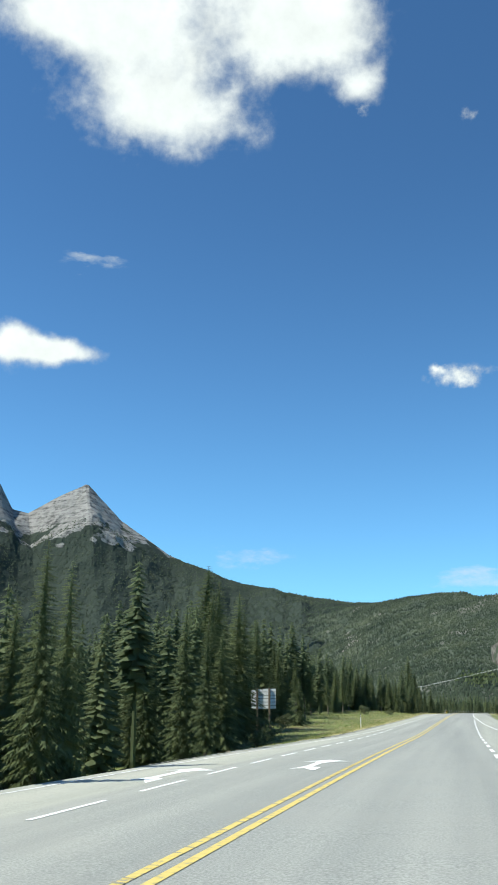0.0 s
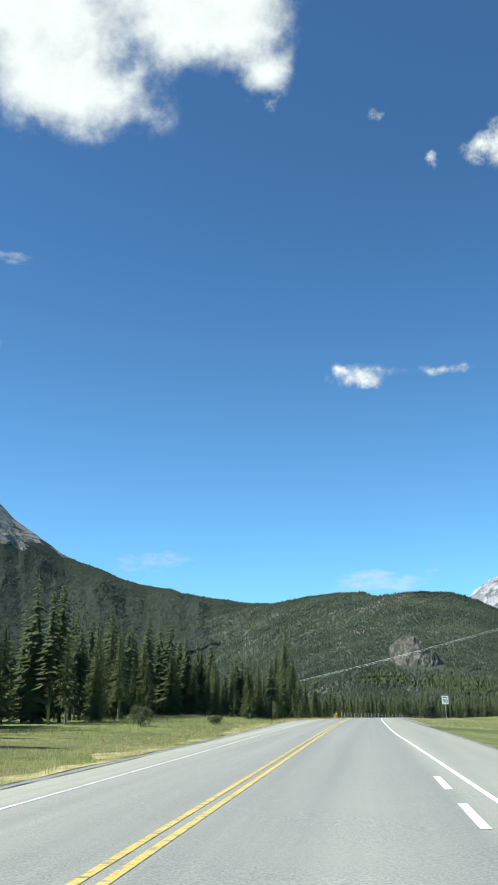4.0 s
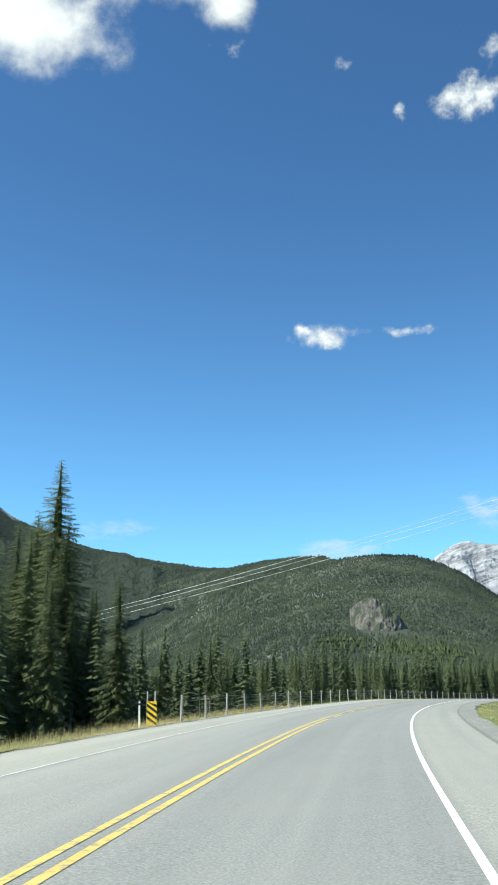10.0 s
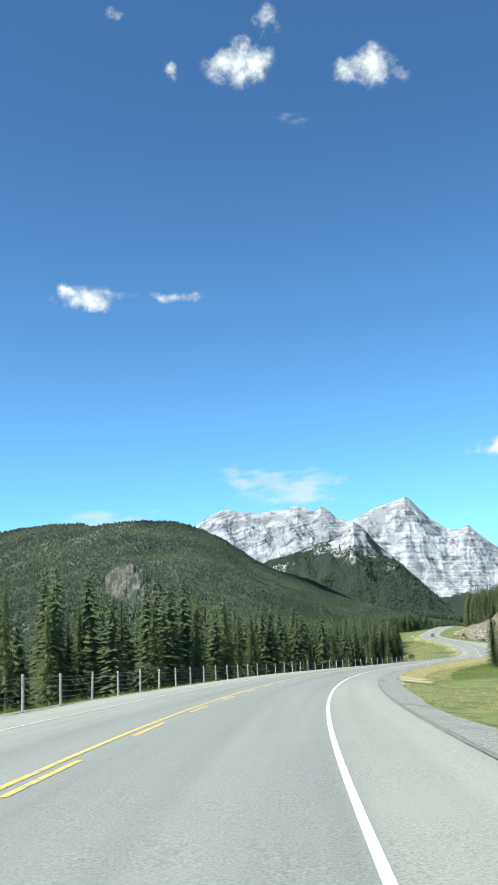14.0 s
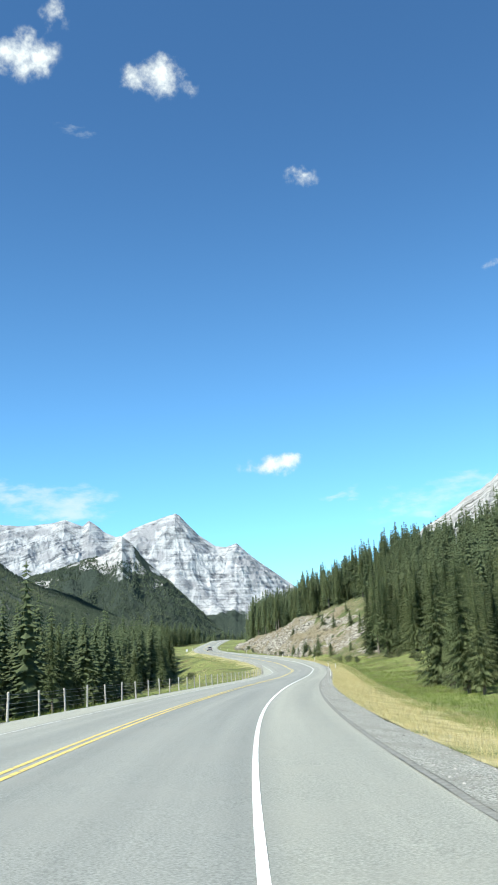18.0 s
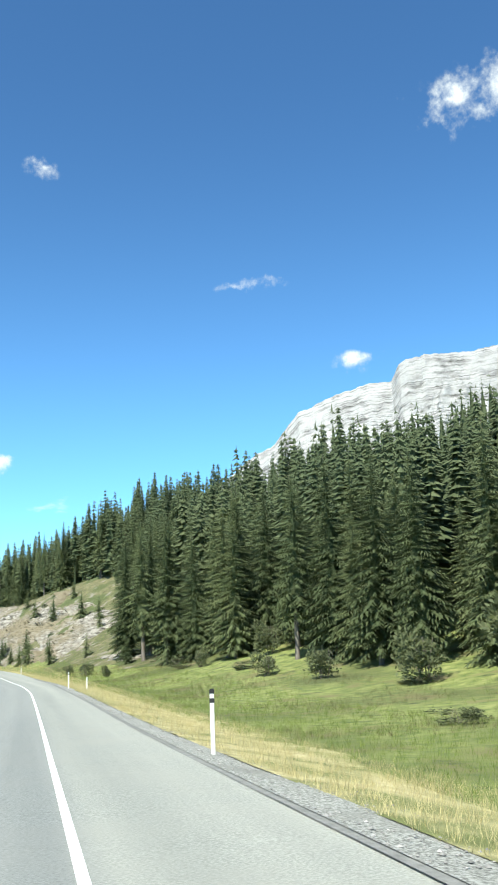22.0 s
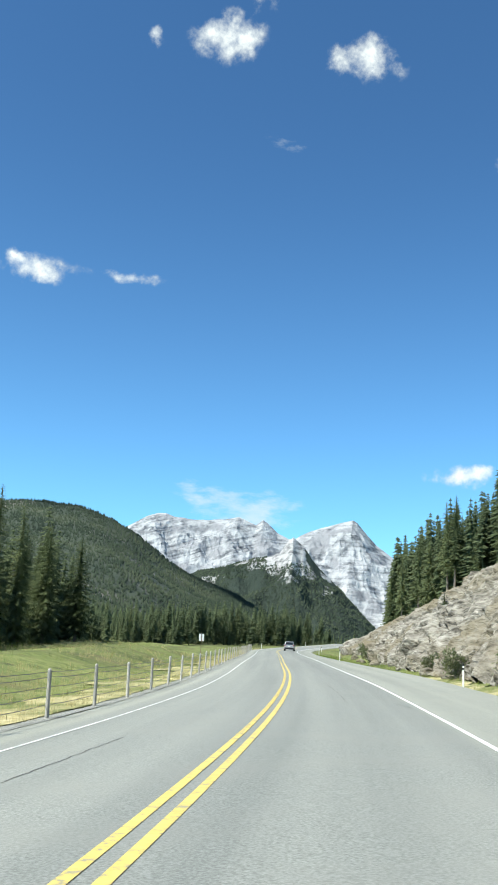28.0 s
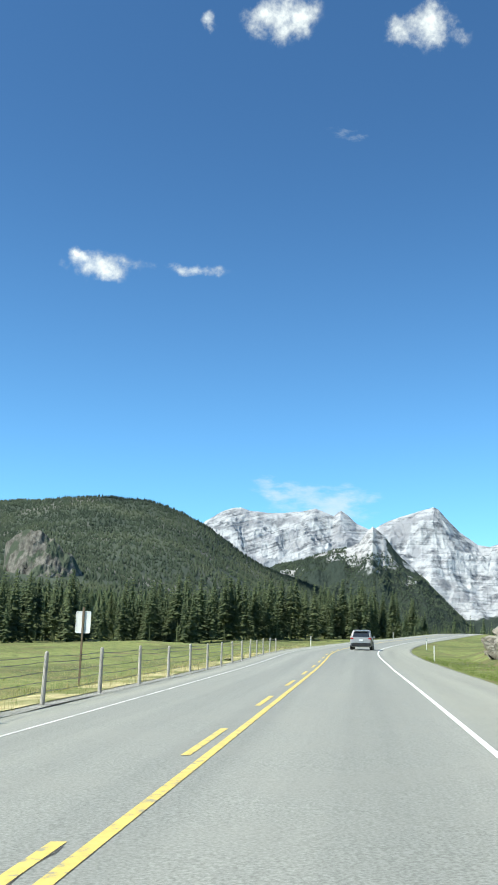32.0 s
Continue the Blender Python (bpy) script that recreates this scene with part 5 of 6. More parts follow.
# ---------------------------------------------------------------- conifers beside the road
def spruce_meshes(seed, h, bare, width, dense, fine=1.0):
    """A spruce or pine: a tapered trunk, and whorls of drooping, feathered boughs. Returns the trunk's and the crown's meshes."""
    r = random.Random(seed)
    TV, TF, n, rings = [], [], 7, 6
    lean = (r.uniform(-.02, .02), r.uniform(-.02, .02))
    for k in range(rings):
        u = k / (rings - 1)
        rad = max(0.012, (0.012 * h + 0.03) * (1 - u) ** 0.9)
        for i in range(n):
            a = 2 * math.pi * i / n
            TV.append((rad * math.cos(a) + lean[0] * u * h, rad * math.sin(a) + lean[1] * u * h, -0.4 + u * (h * 0.97 + 0.4)))
    for k in range(rings - 1):
        for i in range(n):
            j = (i + 1) % n
            TF.append((k * n + i, k * n + j, (k + 1) * n + j, (k + 1) * n + i))
    trunk = mesh_from("trunk", TV, np.array(TF), BARK, smooth=True)
    V, F = [], []

    def tri(a, b, c):
        k = len(V)
        V.extend((a, b, c))
        F.append((k, k + 1, k + 2))

    z = bare * h
    while z < h * 0.985:
        u = (z / h - bare) / (1 - bare)
        reach = width * h * ((1 - u) ** 0.8) * (0.55 + 0.45 * min(1, u * 5 + 0.25)) + 0.30 - 0.16 * u
        count = max(4, int(dense * (0.65 + 0.5 * (1 - u))))
        a0 = r.uniform(0, 6.28)
        for b in range(count):
            a = a0 + 6.283 * b / count + r.uniform(-.25, .25)
            L = reach * r.uniform(0.55, 1.15)
            ca, sa = math.cos(a), math.sin(a)
            droop = 0.36 + 0.28 * (1 - u) + 0.25 * max(0, u - 0.75) + r.uniform(-.12, .12)
            z0 = z + r.uniform(-.12, .12)

            def at(t, side, drop=0.0):
                x = L * t
                zz = z0 + 0.10 * L * t - droop * L * t * t + 0.18 * L * t ** 4 - drop
                return (ca * x - sa * side + lean[0] * z, sa * x + ca * side + lean[1] * z, zz)

            segs = int((4 if L > 0.9 else 3) * fine)
            for s in range(segs):
                t0, t1 = (s + 0.15) / segs, (s + 1.0) / segs
                wd = L * 0.37 / fine ** 0.6 * (1 - 0.6 * (t0 + t1) / 2) * r.uniform(0.8, 1.25)
                dr = wd * 0.45
                tri(at(t0, 0), at(t1, 0.02), at(min(1.05, t1 + 0.10), wd, dr))
                tri(at(t0, 0), at(t1, -0.02), at(min(1.05, t1 + 0.10), -wd, dr))
            tri(at(0.72, -0.07 * L), at(0.72, 0.07 * L), at(1.12, 0))
        z += max(0.14, h * (0.018 + 0.019 * (1 - u)) / fine * r.uniform(0.8, 1.2))
    # the dense heart of the crown, in ragged skirts
    for q in range(9):
        z0 = h * (bare + 0.02 + (0.93 - bare) * q / 9)
        z1, r0 = z0 + h * 0.2, width * h * 0.42 * (1 - q / 9) ** 1.15 * (0.7 if q == 0 else 1)
        a0 = r.uniform(0, 6.28)
        ring = [(r0 * r.uniform(0.55, 1.25) * math.cos(a0 + i * 0.698) + lean[0] * z0, r0 * r.uniform(0.55, 1.25) * math.sin(a0 + i * 0.698) + lean[1] * z0, z0 + r.uniform(-.03, .03) * h) for i in range(9)]
        for i in range(9):
            tri(ring[i], ring[(i + 1) % 9], (lean[0] * min(z1, h), lean[1] * min(z1, h), min(z1, h * 0.99)))
    tri((0.05 + lean[0] * h, lean[1] * h, h * 0.93), (-0.05 + lean[0] * h, 0.03 + lean[1] * h, h * 0.93), (lean[0] * h, lean[1] * h, h))
    return trunk, mesh_from("crown", V, np.array(F), NEEDLES)


def conifer(trunk, crown, label, category, at, height_scale, turn, group, width=1.0):
    ob = new("spruce_tree" if "spruce" in label else "pine_tree")
    ob.matrix_world = Matrix.Translation(at) @ Matrix.Rotation(turn, 4, "Z") @ Matrix.Diagonal((height_scale * width, height_scale * width, height_scale, 1))
    tagged(ob, label, category, group)
    part("trunk", trunk, BARK, ob)
    part("crown", crown, NEEDLES, ob)
    return ob


SPRUCES = [spruce_meshes(300 + k, 12.0, (0.03, 0.05, 0.08)[k % 3], (0.145, 0.165, 0.125, 0.15)[k % 4], 10, 1.65) for k in range(6)]
PINES = [spruce_meshes(400 + k, 14.0, (0.22, 0.15, 0.30)[k % 3], (0.125, 0.14, 0.115)[k % 3], 8, 1.25) for k in range(4)]
FINE = [spruce_meshes(350 + k, 12.0, 0.03, (0.19, 0.15)[k], 12, 1.7) for k in range(2)]
SAPLINGS = [spruce_meshes(500 + k, 3.0, 0.02, (0.20, 0.24)[k % 2], 8) for k in range(3)]
SPRUCE_LABELS = ("dense dark green spruce tree at the forest edge", "tall narrow spruce tree with drooping boughs")
PINE_LABELS = ("slender pine tree with a bare lower trunk",)
placed = []


def plant(s, d, h, kind, k, label=None, group="trees along the highway", width=1.0):
    p = on_road(s, d)
    p = np.array([float(p[0]), float(p[1]), float(ground_sd(s, d)[0])])
    pool = {"fine": FINE, "spruce": SPRUCES, "pine": PINES, "sapling": SAPLINGS}[kind]
    base = {"fine": 12.0, "spruce": 12.0, "pine": 14.0, "sapling": 3.0}[kind]
    t, c = pool[k % len(pool)]
    lab = label or {"spruce": SPRUCE_LABELS[k % 2], "pine": PINE_LABELS[0], "sapling": "small young spruce tree on the grassy slope"}[kind]
    placed.append((p[0], p[1]))
    return conifer(t, c, lab, "tree", p, h / base, (k * 2.399) % 6.283, group, width)


# rows along the forest's edge: stations from, to, depth behind the edge, heights, share of pines, how many
ROWS = [(8, 62, 0, 8, 5.5, 7.6, 0.1, 30), (62, 110, 0, 8, 6.5, 9.0, 0.15, 26), (110, 215, 0, 10, 6.4, 8.6, 0.5, 50), (215, 285, 0, 9, 7.6, 10.2, 0.4, 56), (285, 330, 0, 6, 3.8, 6.0, 0.15, 10), (330, 392, 0, 6, 5.5, 8.5, 0.15, 16), (395, 450, 0, 6, 6.5, 9, 0.15, 12), (450, 580, 0, 8, 6, 9, 0.15, 12), (600, 660, 0, 6, 9, 12, 0.1, 22), (660, 700, 0, 6, 9.5, 13, 0.1, 18), (700, 745, 0, 6, 9.5, 13, 0.1, 20), (770, 900, 0, 8, 8, 12, 0.3, 6)]
RIGHT_ROWS = [(425, 500, 0, 9, 5.5, 8.5, 0.05, 34), (500, 625, 0, 10, 11, 17, 0.1, 76), (625, 830, 0, 6, 9.5, 14.5, 0.6, 72)]
edge_rng = random.Random(21)
for side, rows in ((1, ROWS), (-1, RIGHT_ROWS)):
    for s0, s1, near, deep, hmin, hmax, pines, count in rows:
        for k in range(count):
            s = s0 + (s1 - s0) * (k + edge_rng.random()) / count
            e = float(forest_edge_left(s) if side > 0 else forest_edge_right(s))
            d = e + side * (near + (deep - near) * edge_rng.random())
            h = edge_rng.uniform(hmin, hmax)
            if side > 0 and 75.5 < s < 82 and d < 19:
                continue      # open ground round the road sign
            plant(s, d, h, "pine" if edge_rng.random() < pines else "spruce", edge_rng.randrange(50), width=edge_rng.uniform(0.85, 1.15))
# trees that stand out
plant(288, 20.6, 18.5, "fine", 0, "very tall narrow spruce rising above the forest", width=1.0)
for k, (s, d, h) in enumerate(((284, 18.0, 13.2), (280, 19.0, 12.6), (290, 23.0, 15.6), (278, 17.5, 11.8), (291, 18.5, 9.5), (286, 17.0, 9.0))):
    plant(s, d, h, "fine", k, "full dark spruce close beside its taller neighbour", width=1.05)
for k, (s, d, h) in enumerate(((69.8, 16.3, 13.6), (67.5, 15.0, 11.5), (73.6, 16.2, 12.8), (76.3, 15.2, 12.0), (83.5, 16.5, 10.8), (87, 15.8, 10.2), (62, 13.5, 8.6), (58, 12.0, 7.6))):
    plant(s, d, h, "fine" if k % 3 == 0 else "spruce", k, "tall dark spruce with sunlit drooping boughs", width=1.15)
plant(492, -15.4, 10.4, "fine", 0, "lone dark spruce on the grassy verge")
for s, d, h in ((95, 13.5, 4.5), (100, 15, 3.2), (205, 12, 3.5), (243, 9.5, 4.0), (86, 16, 3.5), (560, 20, 5)):
    plant(s, d, h, "sapling", int(s), "young spruce on the grass before the forest")
# little spruces on the rock cut and its foot
for s, d, h in ((633, -12.5, 3.6), (640, -13.5, 2.6), (645, -11.5, 4.2), (649, -11.0, 3.4), (652, -12.5, 4.6), (656, -11.0, 3.0), (661, -10.5, 4.4), (664, -11.5, 3.2), (668, -10.0, 2.6), (673, -9.6, 3.4),
                (676, -10.0, 2.8), (681, -9.5, 2.4), (655, -22.0, 4.8), (662, -19.0, 4.6), (672, -18.0, 4.0), (668, -24.0, 3.2), (648, -23.0, 4.5), (640, -21.0, 2.8), (626, -16.0, 3.0), (700, -15.0, 3.0),
                (716, -13.0, 2.6), (690, -21.0, 3.4), (612, -18, 3.2), (600, -20, 2.8)):
    plant(s, d, h, "sapling", int(s * 3), "small young spruce rooted on the rock slope")


# ---------------------------------------------------------------- rock cut beside the road
def build_rock_cut():
    ss = np.arange(612, 816, 0.26)
    ff = np.linspace(0, 1, 100)
    foot = np.interp(ss, [612, 640, 665, 690, 720, 760, 800, 815], [-15, -12, -9.2, -8.6, -9.2, -10.5, -10.5, -14])
    top = np.interp(ss, [612, 640, 665, 690, 720, 760, 800, 815], [-25, -29, -29, -25, -23, -21, -20, -20])
    S = np.repeat(ss[:, None], len(ff), 1)
    D = foot[:, None] + (top - foot)[:, None] * ff[None]
    P = on_road(S, D)
    Z = ground_sd(S, D).reshape(S.shape)
    # tilted beds and blocks: a skewed coordinate cut into steps
    a = S * 0.55 + Z * 0.75
    b = S * 0.35 - Z * 0.95
    ci, cj = np.floor(a / 2.1 + 0.4 * value_noise(S / 3, Z / 3, seed=2)), np.floor(b / 1.3 + 0.4 * value_noise(S / 3, Z / 3, seed=3))
    block = hash01(ci.astype(np.int64), cj.astype(np.int64), np.zeros_like(ci, dtype=np.int64), 17)
    ci2, cj2 = np.floor(a / 0.8), np.floor(b / 0.55)
    small = hash01(ci2.astype(np.int64), cj2.astype(np.int64), np.zeros_like(ci2, dtype=np.int64), 19)
    tiny = hash01(np.floor(a / 0.36).astype(np.int64), np.floor(b / 0.27).astype(np.int64), np.zeros_like(ci2, dtype=np.int64), 23)
    fa, fb = a / 2.1 + 0.4 * value_noise(S / 3, Z / 3, seed=2), b / 1.3 + 0.4 * value_noise(S / 3, Z / 3, seed=3)
    joint = np.maximum(np.exp(-((fa - np.floor(fa)) / 0.10) ** 2), np.exp(-((fb - np.floor(fb)) / 0.14) ** 2))
    out = -0.55 * joint * (value_noise(S / 4, Z / 4, seed=6) > -0.25) + 1.25 * block + 0.42 * small + 0.16 * tiny + 0.9 * fbm(S / 9, Z / 5, octaves=4, seed=13) + 0.35 * fbm(S / 1.2, Z / 1.2, octaves=3, seed=14)
    # bare rock in the steep middle, running out into grass at the ends and the top
    bare = np.interp(S, [612, 640, 660, 790, 815], [-1.6, -0.35, 0.35, 0.30, -1.2]) + np.interp(np.repeat(ff[None], len(ss), 0), [0, .06, .55, .8, 1], [-.9, .15, .25, -.35, -1.6])
    out = out * 0.75 + bare - 0.35
    h = np.interp(S, ST, HD)
    nx, ny = -np.cos(h), -np.sin(h)          # to the left, out of the slope
    P[..., 0] += nx * out * 0.75
    P[..., 1] += ny * out * 0.75
    P[..., 2] = Z + out * 0.62
    me = mesh_from("rock_cut", P.reshape(-1, 3), grid_faces(len(ss), len(ff))[:, ::-1], ROCK)
    tagged(new("rock_cut", me), "blasted roadside cliff of tan and grey layered rock", "rock face", kind="structure")


build_rock_cut()


def boulder_mesh(seed):
    r = random.Random(seed)
    bm = bmesh.new()
    bmesh.ops.create_icosphere(bm, subdivisions=2, radius=0.5)
    off = Vector((r.uniform(0, 50), r.uniform(0, 50), r.uniform(0, 50)))
    for v in bm.verts:
        n = noise.noise(v.co * 2.3 + off)
        v.co *= 1 + 0.35 * n
        for ax in range(3):
            v.co[ax] = round(v.co[ax] * 4.5) / 4.5 * 0.5 + v.co[ax] * 0.5
        v.co.z *= 0.75
    me = bpy.data.meshes.new("boulder")
    bm.to_mesh(me)
    bm.free()
    me.materials.append(ROCK)
    return me


BOULDERS = [boulder_mesh(60 + k) for k in range(5)]
rock_rng = random.Random(8)
for k in range(46):
    s = rock_rng.choice((rock_rng.uniform(655, 700), rock_rng.uniform(684, 700), rock_rng.uniform(700, 775)))
    d = -rock_rng.uniform(8.4, 10.6)
    p = on_road(s, d)
    ob = new("boulder", BOULDERS[k % 5])
    sz = rock_rng.uniform(0.3, 1.1)
    ob.matrix_world = Matrix.Translation((p[0], p[1], float(ground_sd(s, d)[0]) + 0.12 * sz)) @ Euler((rock_rng.uniform(-.3, .3), rock_rng.uniform(-.3, .3), rock_rng.uniform(0, 6))).to_matrix().to_4x4() @ Matrix.Scale(sz, 4)
    tagged(ob, "fallen block of pale rock at the foot of the cliff", "rock", "fallen rocks")


# a few pale rocks on the oncoming side's verge
for s, d, sz in ((183.6, 6.5, 0.34), (184.6, 6.3, 0.26), (186.0, 6.4, 0.30), (182.4, 6.9, 0.22), (41.5, 7.4, 0.25)):
    p = on_road(s, d)
    ob = new("boulder", BOULDERS[int(s * 10) % 5])
    ob.matrix_world = Matrix.Translation((p[0], p[1], float(ground_sd(s, d)[0]) + 0.22 * sz)) @ Matrix.Rotation(s, 4, "Z") @ Matrix.Scale(sz, 4)
    tagged(ob, "small pale rock lying on the grass verge", "rock", "fallen rocks")


# the bare outcrop on the hill
def build_outcrop():
    c = np.array([487.0, 1690.0])
    t = np.array([60.0, 250.0]) - c
    t /= np.hypot(*t)
    right = np.array([-t[1], t[0]])
    a, b = np.meshgrid(np.linspace(-1, 1, 90), np.linspace(0, 1, 60), indexing="ij")
    bulge = np.clip(1 - np.abs(a) ** 2.4, 0, 1) ** 0.6 * (1 - 0.62 * b) * (1 + 0.13 * fbm(a * 2.2, b * 1.6, octaves=4, seed=77))
    n = fbm(a * 4, b * 4, octaves=5, seed=71, ridged=True) * 2.6 + 2.6 * hash01(np.floor(a * 6 + b * 2.2).astype(np.int64), np.floor(b * 5 + a * 1.3).astype(np.int64), np.zeros_like(a, dtype=np.int64), 5)
    out = -10 + 78 * bulge + n * bulge
    topz = 130 - 30 * (a + 0.3) ** 2 - 16 * np.clip(a, 0, 1) + 3 * fbm(a * 3, a * 0, octaves=4, seed=78)
    X = c[0] + right[0] * (a * 52 - 3) + t[0] * out
    Y = c[1] + right[1] * (a * 52 - 3) + t[1] * out
    Z = 44 + (topz - 44) * b + 2.5 * fbm(a * 6, b * 6, octaves=3, seed=72)
    me = mesh_from("outcrop", np.stack([X, Y, Z], -1).reshape(-1, 3), grid_faces(90, 60), OUTCROP)
    tagged(new("rock_outcrop", me), "bare brown cliff standing out of the forested hill", "rock face", kind="structure")


build_outcrop()


# ---------------------------------------------------------------- small meshes
def box(bm, cx, cy, cz, sx, sy, sz, bevel=0.0):
    r = bmesh.ops.create_cube(bm, size=1.0)
    for v in r["verts"]:
        v.co = Vector((v.co.x * sx + cx, v.co.y * sy + cy, v.co.z * sz + cz))
    if bevel:
        edges = {e for v in r["verts"] for e in v.link_edges}
        bmesh.ops.bevel(bm, geom=list(edges), offset=bevel, segments=2, affect="EDGES")


def rod(bm, r0, r1, z0, z1, n=10, cx=0.0, cy=0.0):
    c = bmesh.ops.create_cone(bm, cap_ends=True, segments=n, radius1=r0, radius2=r1, depth=z1 - z0)
    for v in c["verts"]:
        v.co += Vector((cx, cy, (z0 + z1) / 2))


def mesh_of(name, fill, mat):
    bm = bmesh.new()
    fill(bm)
    me = bpy.data.meshes.new(name)
    bm.to_mesh(me)
    bm.free()
    me.materials.append(mat)
    return me


def stand(ob, s, d, turn=0.0, sink=0.0, scale=1.0):
    """Put a thing on the ground at a station and offset; its -y side faces back along the road."""
    p = on_road(s, d)
    z = float(ground_sd(s, d)[0])
    ob.matrix_world = Matrix.Translation((float(p[0]), float(p[1]), z - sink)) @ Matrix.Rotation(float(np.interp(s, ST, HD)) + turn, 4, "Z") @ Matrix.Scale(scale, 4)
    return ob


# ---------------------------------------------------------------- fences
POST_MESH = [mesh_of("post", lambda bm, k=k: (rod(bm, 0.050, 0.045, -0.5, 1.02 + 0.03 * k, 10), rod(bm, 0.045, 0.025, 1.02 + 0.03 * k, 1.05 + 0.03 * k, 10)), WOOD_GREY) for k in range(3)]


def fence(s0, s1, label):
    f = new("wire_fence")
    tagged(f, label, "fence")
    r = random.Random(int(s0))
    spots = []
    s = s0
    while s <= s1:
        d = float(fence_line(s))
        p = on_road(s, d)
        z = float(ground_sd(s, d)[0])
        ob = new("post", POST_MESH[r.randrange(3)])
        ob.parent = f
        ob.matrix_world = Matrix.Translation((float(p[0]), float(p[1]), z)) @ Euler((r.uniform(-.035, .035), r.uniform(-.035, .035), r.uniform(0, 6))).to_matrix().to_4x4()
        spots.append((float(p[0]), float(p[1]), z))
        s += 4.27
    C = np.array(spots)
    for hgt in (0.28, 0.47, 0.66, 0.86, 0.98):
        V, F = [], []
        for a, b in zip(C[:-1], C[1:]):
            for u in (0, 0.34, 0.67):
                q = a * (1 - u) + b * u
                V.append((q[0], q[1], q[2] + hgt - 0.10 * u * (1 - u)))
        V.append((C[-1][0], C[-1][1], C[-1][2] + hgt))
        V = np.array(V)
        t = np.gradient(V[:, :2], axis=0)
        t /= np.hypot(t[:, 0], t[:, 1])[:, None]
        nrm = np.stack([-t[:, 1], t[:, 0]], 1)
        w = 0.008
        ring = []
        for ox, oz in ((w, 0), (-w * .5, w * .87), (-w * .5, -w * .87)):
            q = V.copy()
            q[:, :2] += nrm * (ox + 0.06)
            q[:, 2] += oz
            ring.append(q)
        n = len(V)
        i = np.arange(n - 1)
        F = np.concatenate([np.stack([a * n + i, a * n + i + 1, b * n + i + 1, b * n + i], 1) for a, b in ((0, 1), (1, 2), (2, 0))])
        part("wire", mesh_from("wire", np.concatenate(ring), F, WIRE), WIRE, f)
    return f


fence(268.2, 500, "wire fence on weathered wooden posts along the outer curve")
fence(502, 806, "wire fence on grey wooden posts between highway and meadow")


# ---------------------------------------------------------------- road furniture
MARKER = {"post": mesh_of("post", lambda bm: (box(bm, 0, 0, 0.38, 0.075, 0.035, 1.36, 0.012),), POST_WHITE),
          "band": mesh_of("band", lambda bm: (box(bm, 0, 0, 0.90, 0.081, 0.041, 0.075),), BLACK),
          "cap": mesh_of("cap", lambda bm: (box(bm, 0, 0, 1.05, 0.081, 0.041, 0.09, 0.01),), BLACK)}


def marker_post(s, d, scale=1.0, bands=True):
    ob = new("marker_post")
    tagged(ob, "white roadside marker post with black bands" if bands else "plain white roadside marker post", "marker post", "marker posts along the road")
    for k in ("post", "band", "cap") if bands else ("post",):
        part(k, MARKER[k], None, ob, "black band" if k != "post" else "")
    return stand(ob, s, d, scale=scale)


for s, d, sc, bands in ((91, 6.9, 1.1, True), (108.8, -6.2, 1.0, True), (265.3, 6.9, 1.0, True), (519.6, -6.2, 1.0, True), (565, -5.95, 1.0, True), (565, -7.1, 0.8, False), (618.5, -6.8, 1.0, True), (679.5, -7.4, 1.0, True),
                        (739.2, -6.2, 1.0, True), (832.5, -7.2, 1.0, True), (832.5, 5.0, 1.0, False), (905, 5.0, 1.0, False), (790, -6.6, 0.9, False)):
    marker_post(s, d, sc, bands)


def sign_back(s, d):
    """The back of a wide destination board on two wooden posts, with its stiffening ribs."""
    ob = new("road_sign")
    tagged(ob, "back of a wide aluminium road sign on two wooden posts", "road sign")
    for x in (-0.52, 0.52):
        part("post", mesh_of("post", lambda bm: (box(bm, x, -0.10, 1.7, 0.14, 0.14, 4.4, 0.01),), WOOD_BROWN), WOOD_BROWN, ob)
    for k in range(6):
        panel = part("panel", mesh_of("panel", lambda bm: (box(bm, 0, 0.0, 2.36 + 0.272 * k, 2.1, 0.02, 0.225, 0.004),), SIGN_METAL), SIGN_METAL, ob, "pale bare aluminium plank")
        # Ribs in darker steel stand in for the thin shadows between planks.
        part("rib", mesh_of("rib", lambda bm: (box(bm, 0, -0.012, 2.36 + 0.272 * k - 0.128, 2.08, 0.014, 0.03),), STEEL), STEEL, panel, "stiffening rib in grey steel for the shadow between planks")
    return stand(ob, s, d, sink=0.0)


sign_back(79.2, 13.7)


def lettering(text, size, x, y, z, mat, parent, label):
    cu = bpy.data.curves.new("digits", "FONT")
    cu.body, cu.size, cu.align_x, cu.align_y, cu.extrude = text, size, "CENTER", "CENTER", 0.002
    tmp = new("digits", cu)
    me = bpy.data.meshes.new_from_object(tmp.evaluated_get(bpy.context.evaluated_depsgraph_get()))
    bpy.data.objects.remove(tmp)
    me.materials.clear()
    me.materials.append(mat)
    me.transform(Matrix.Translation((x, y, z)) @ Matrix.Rotation(math.pi / 2, 4, "X"))
    return part("digits", me, mat, parent, label)


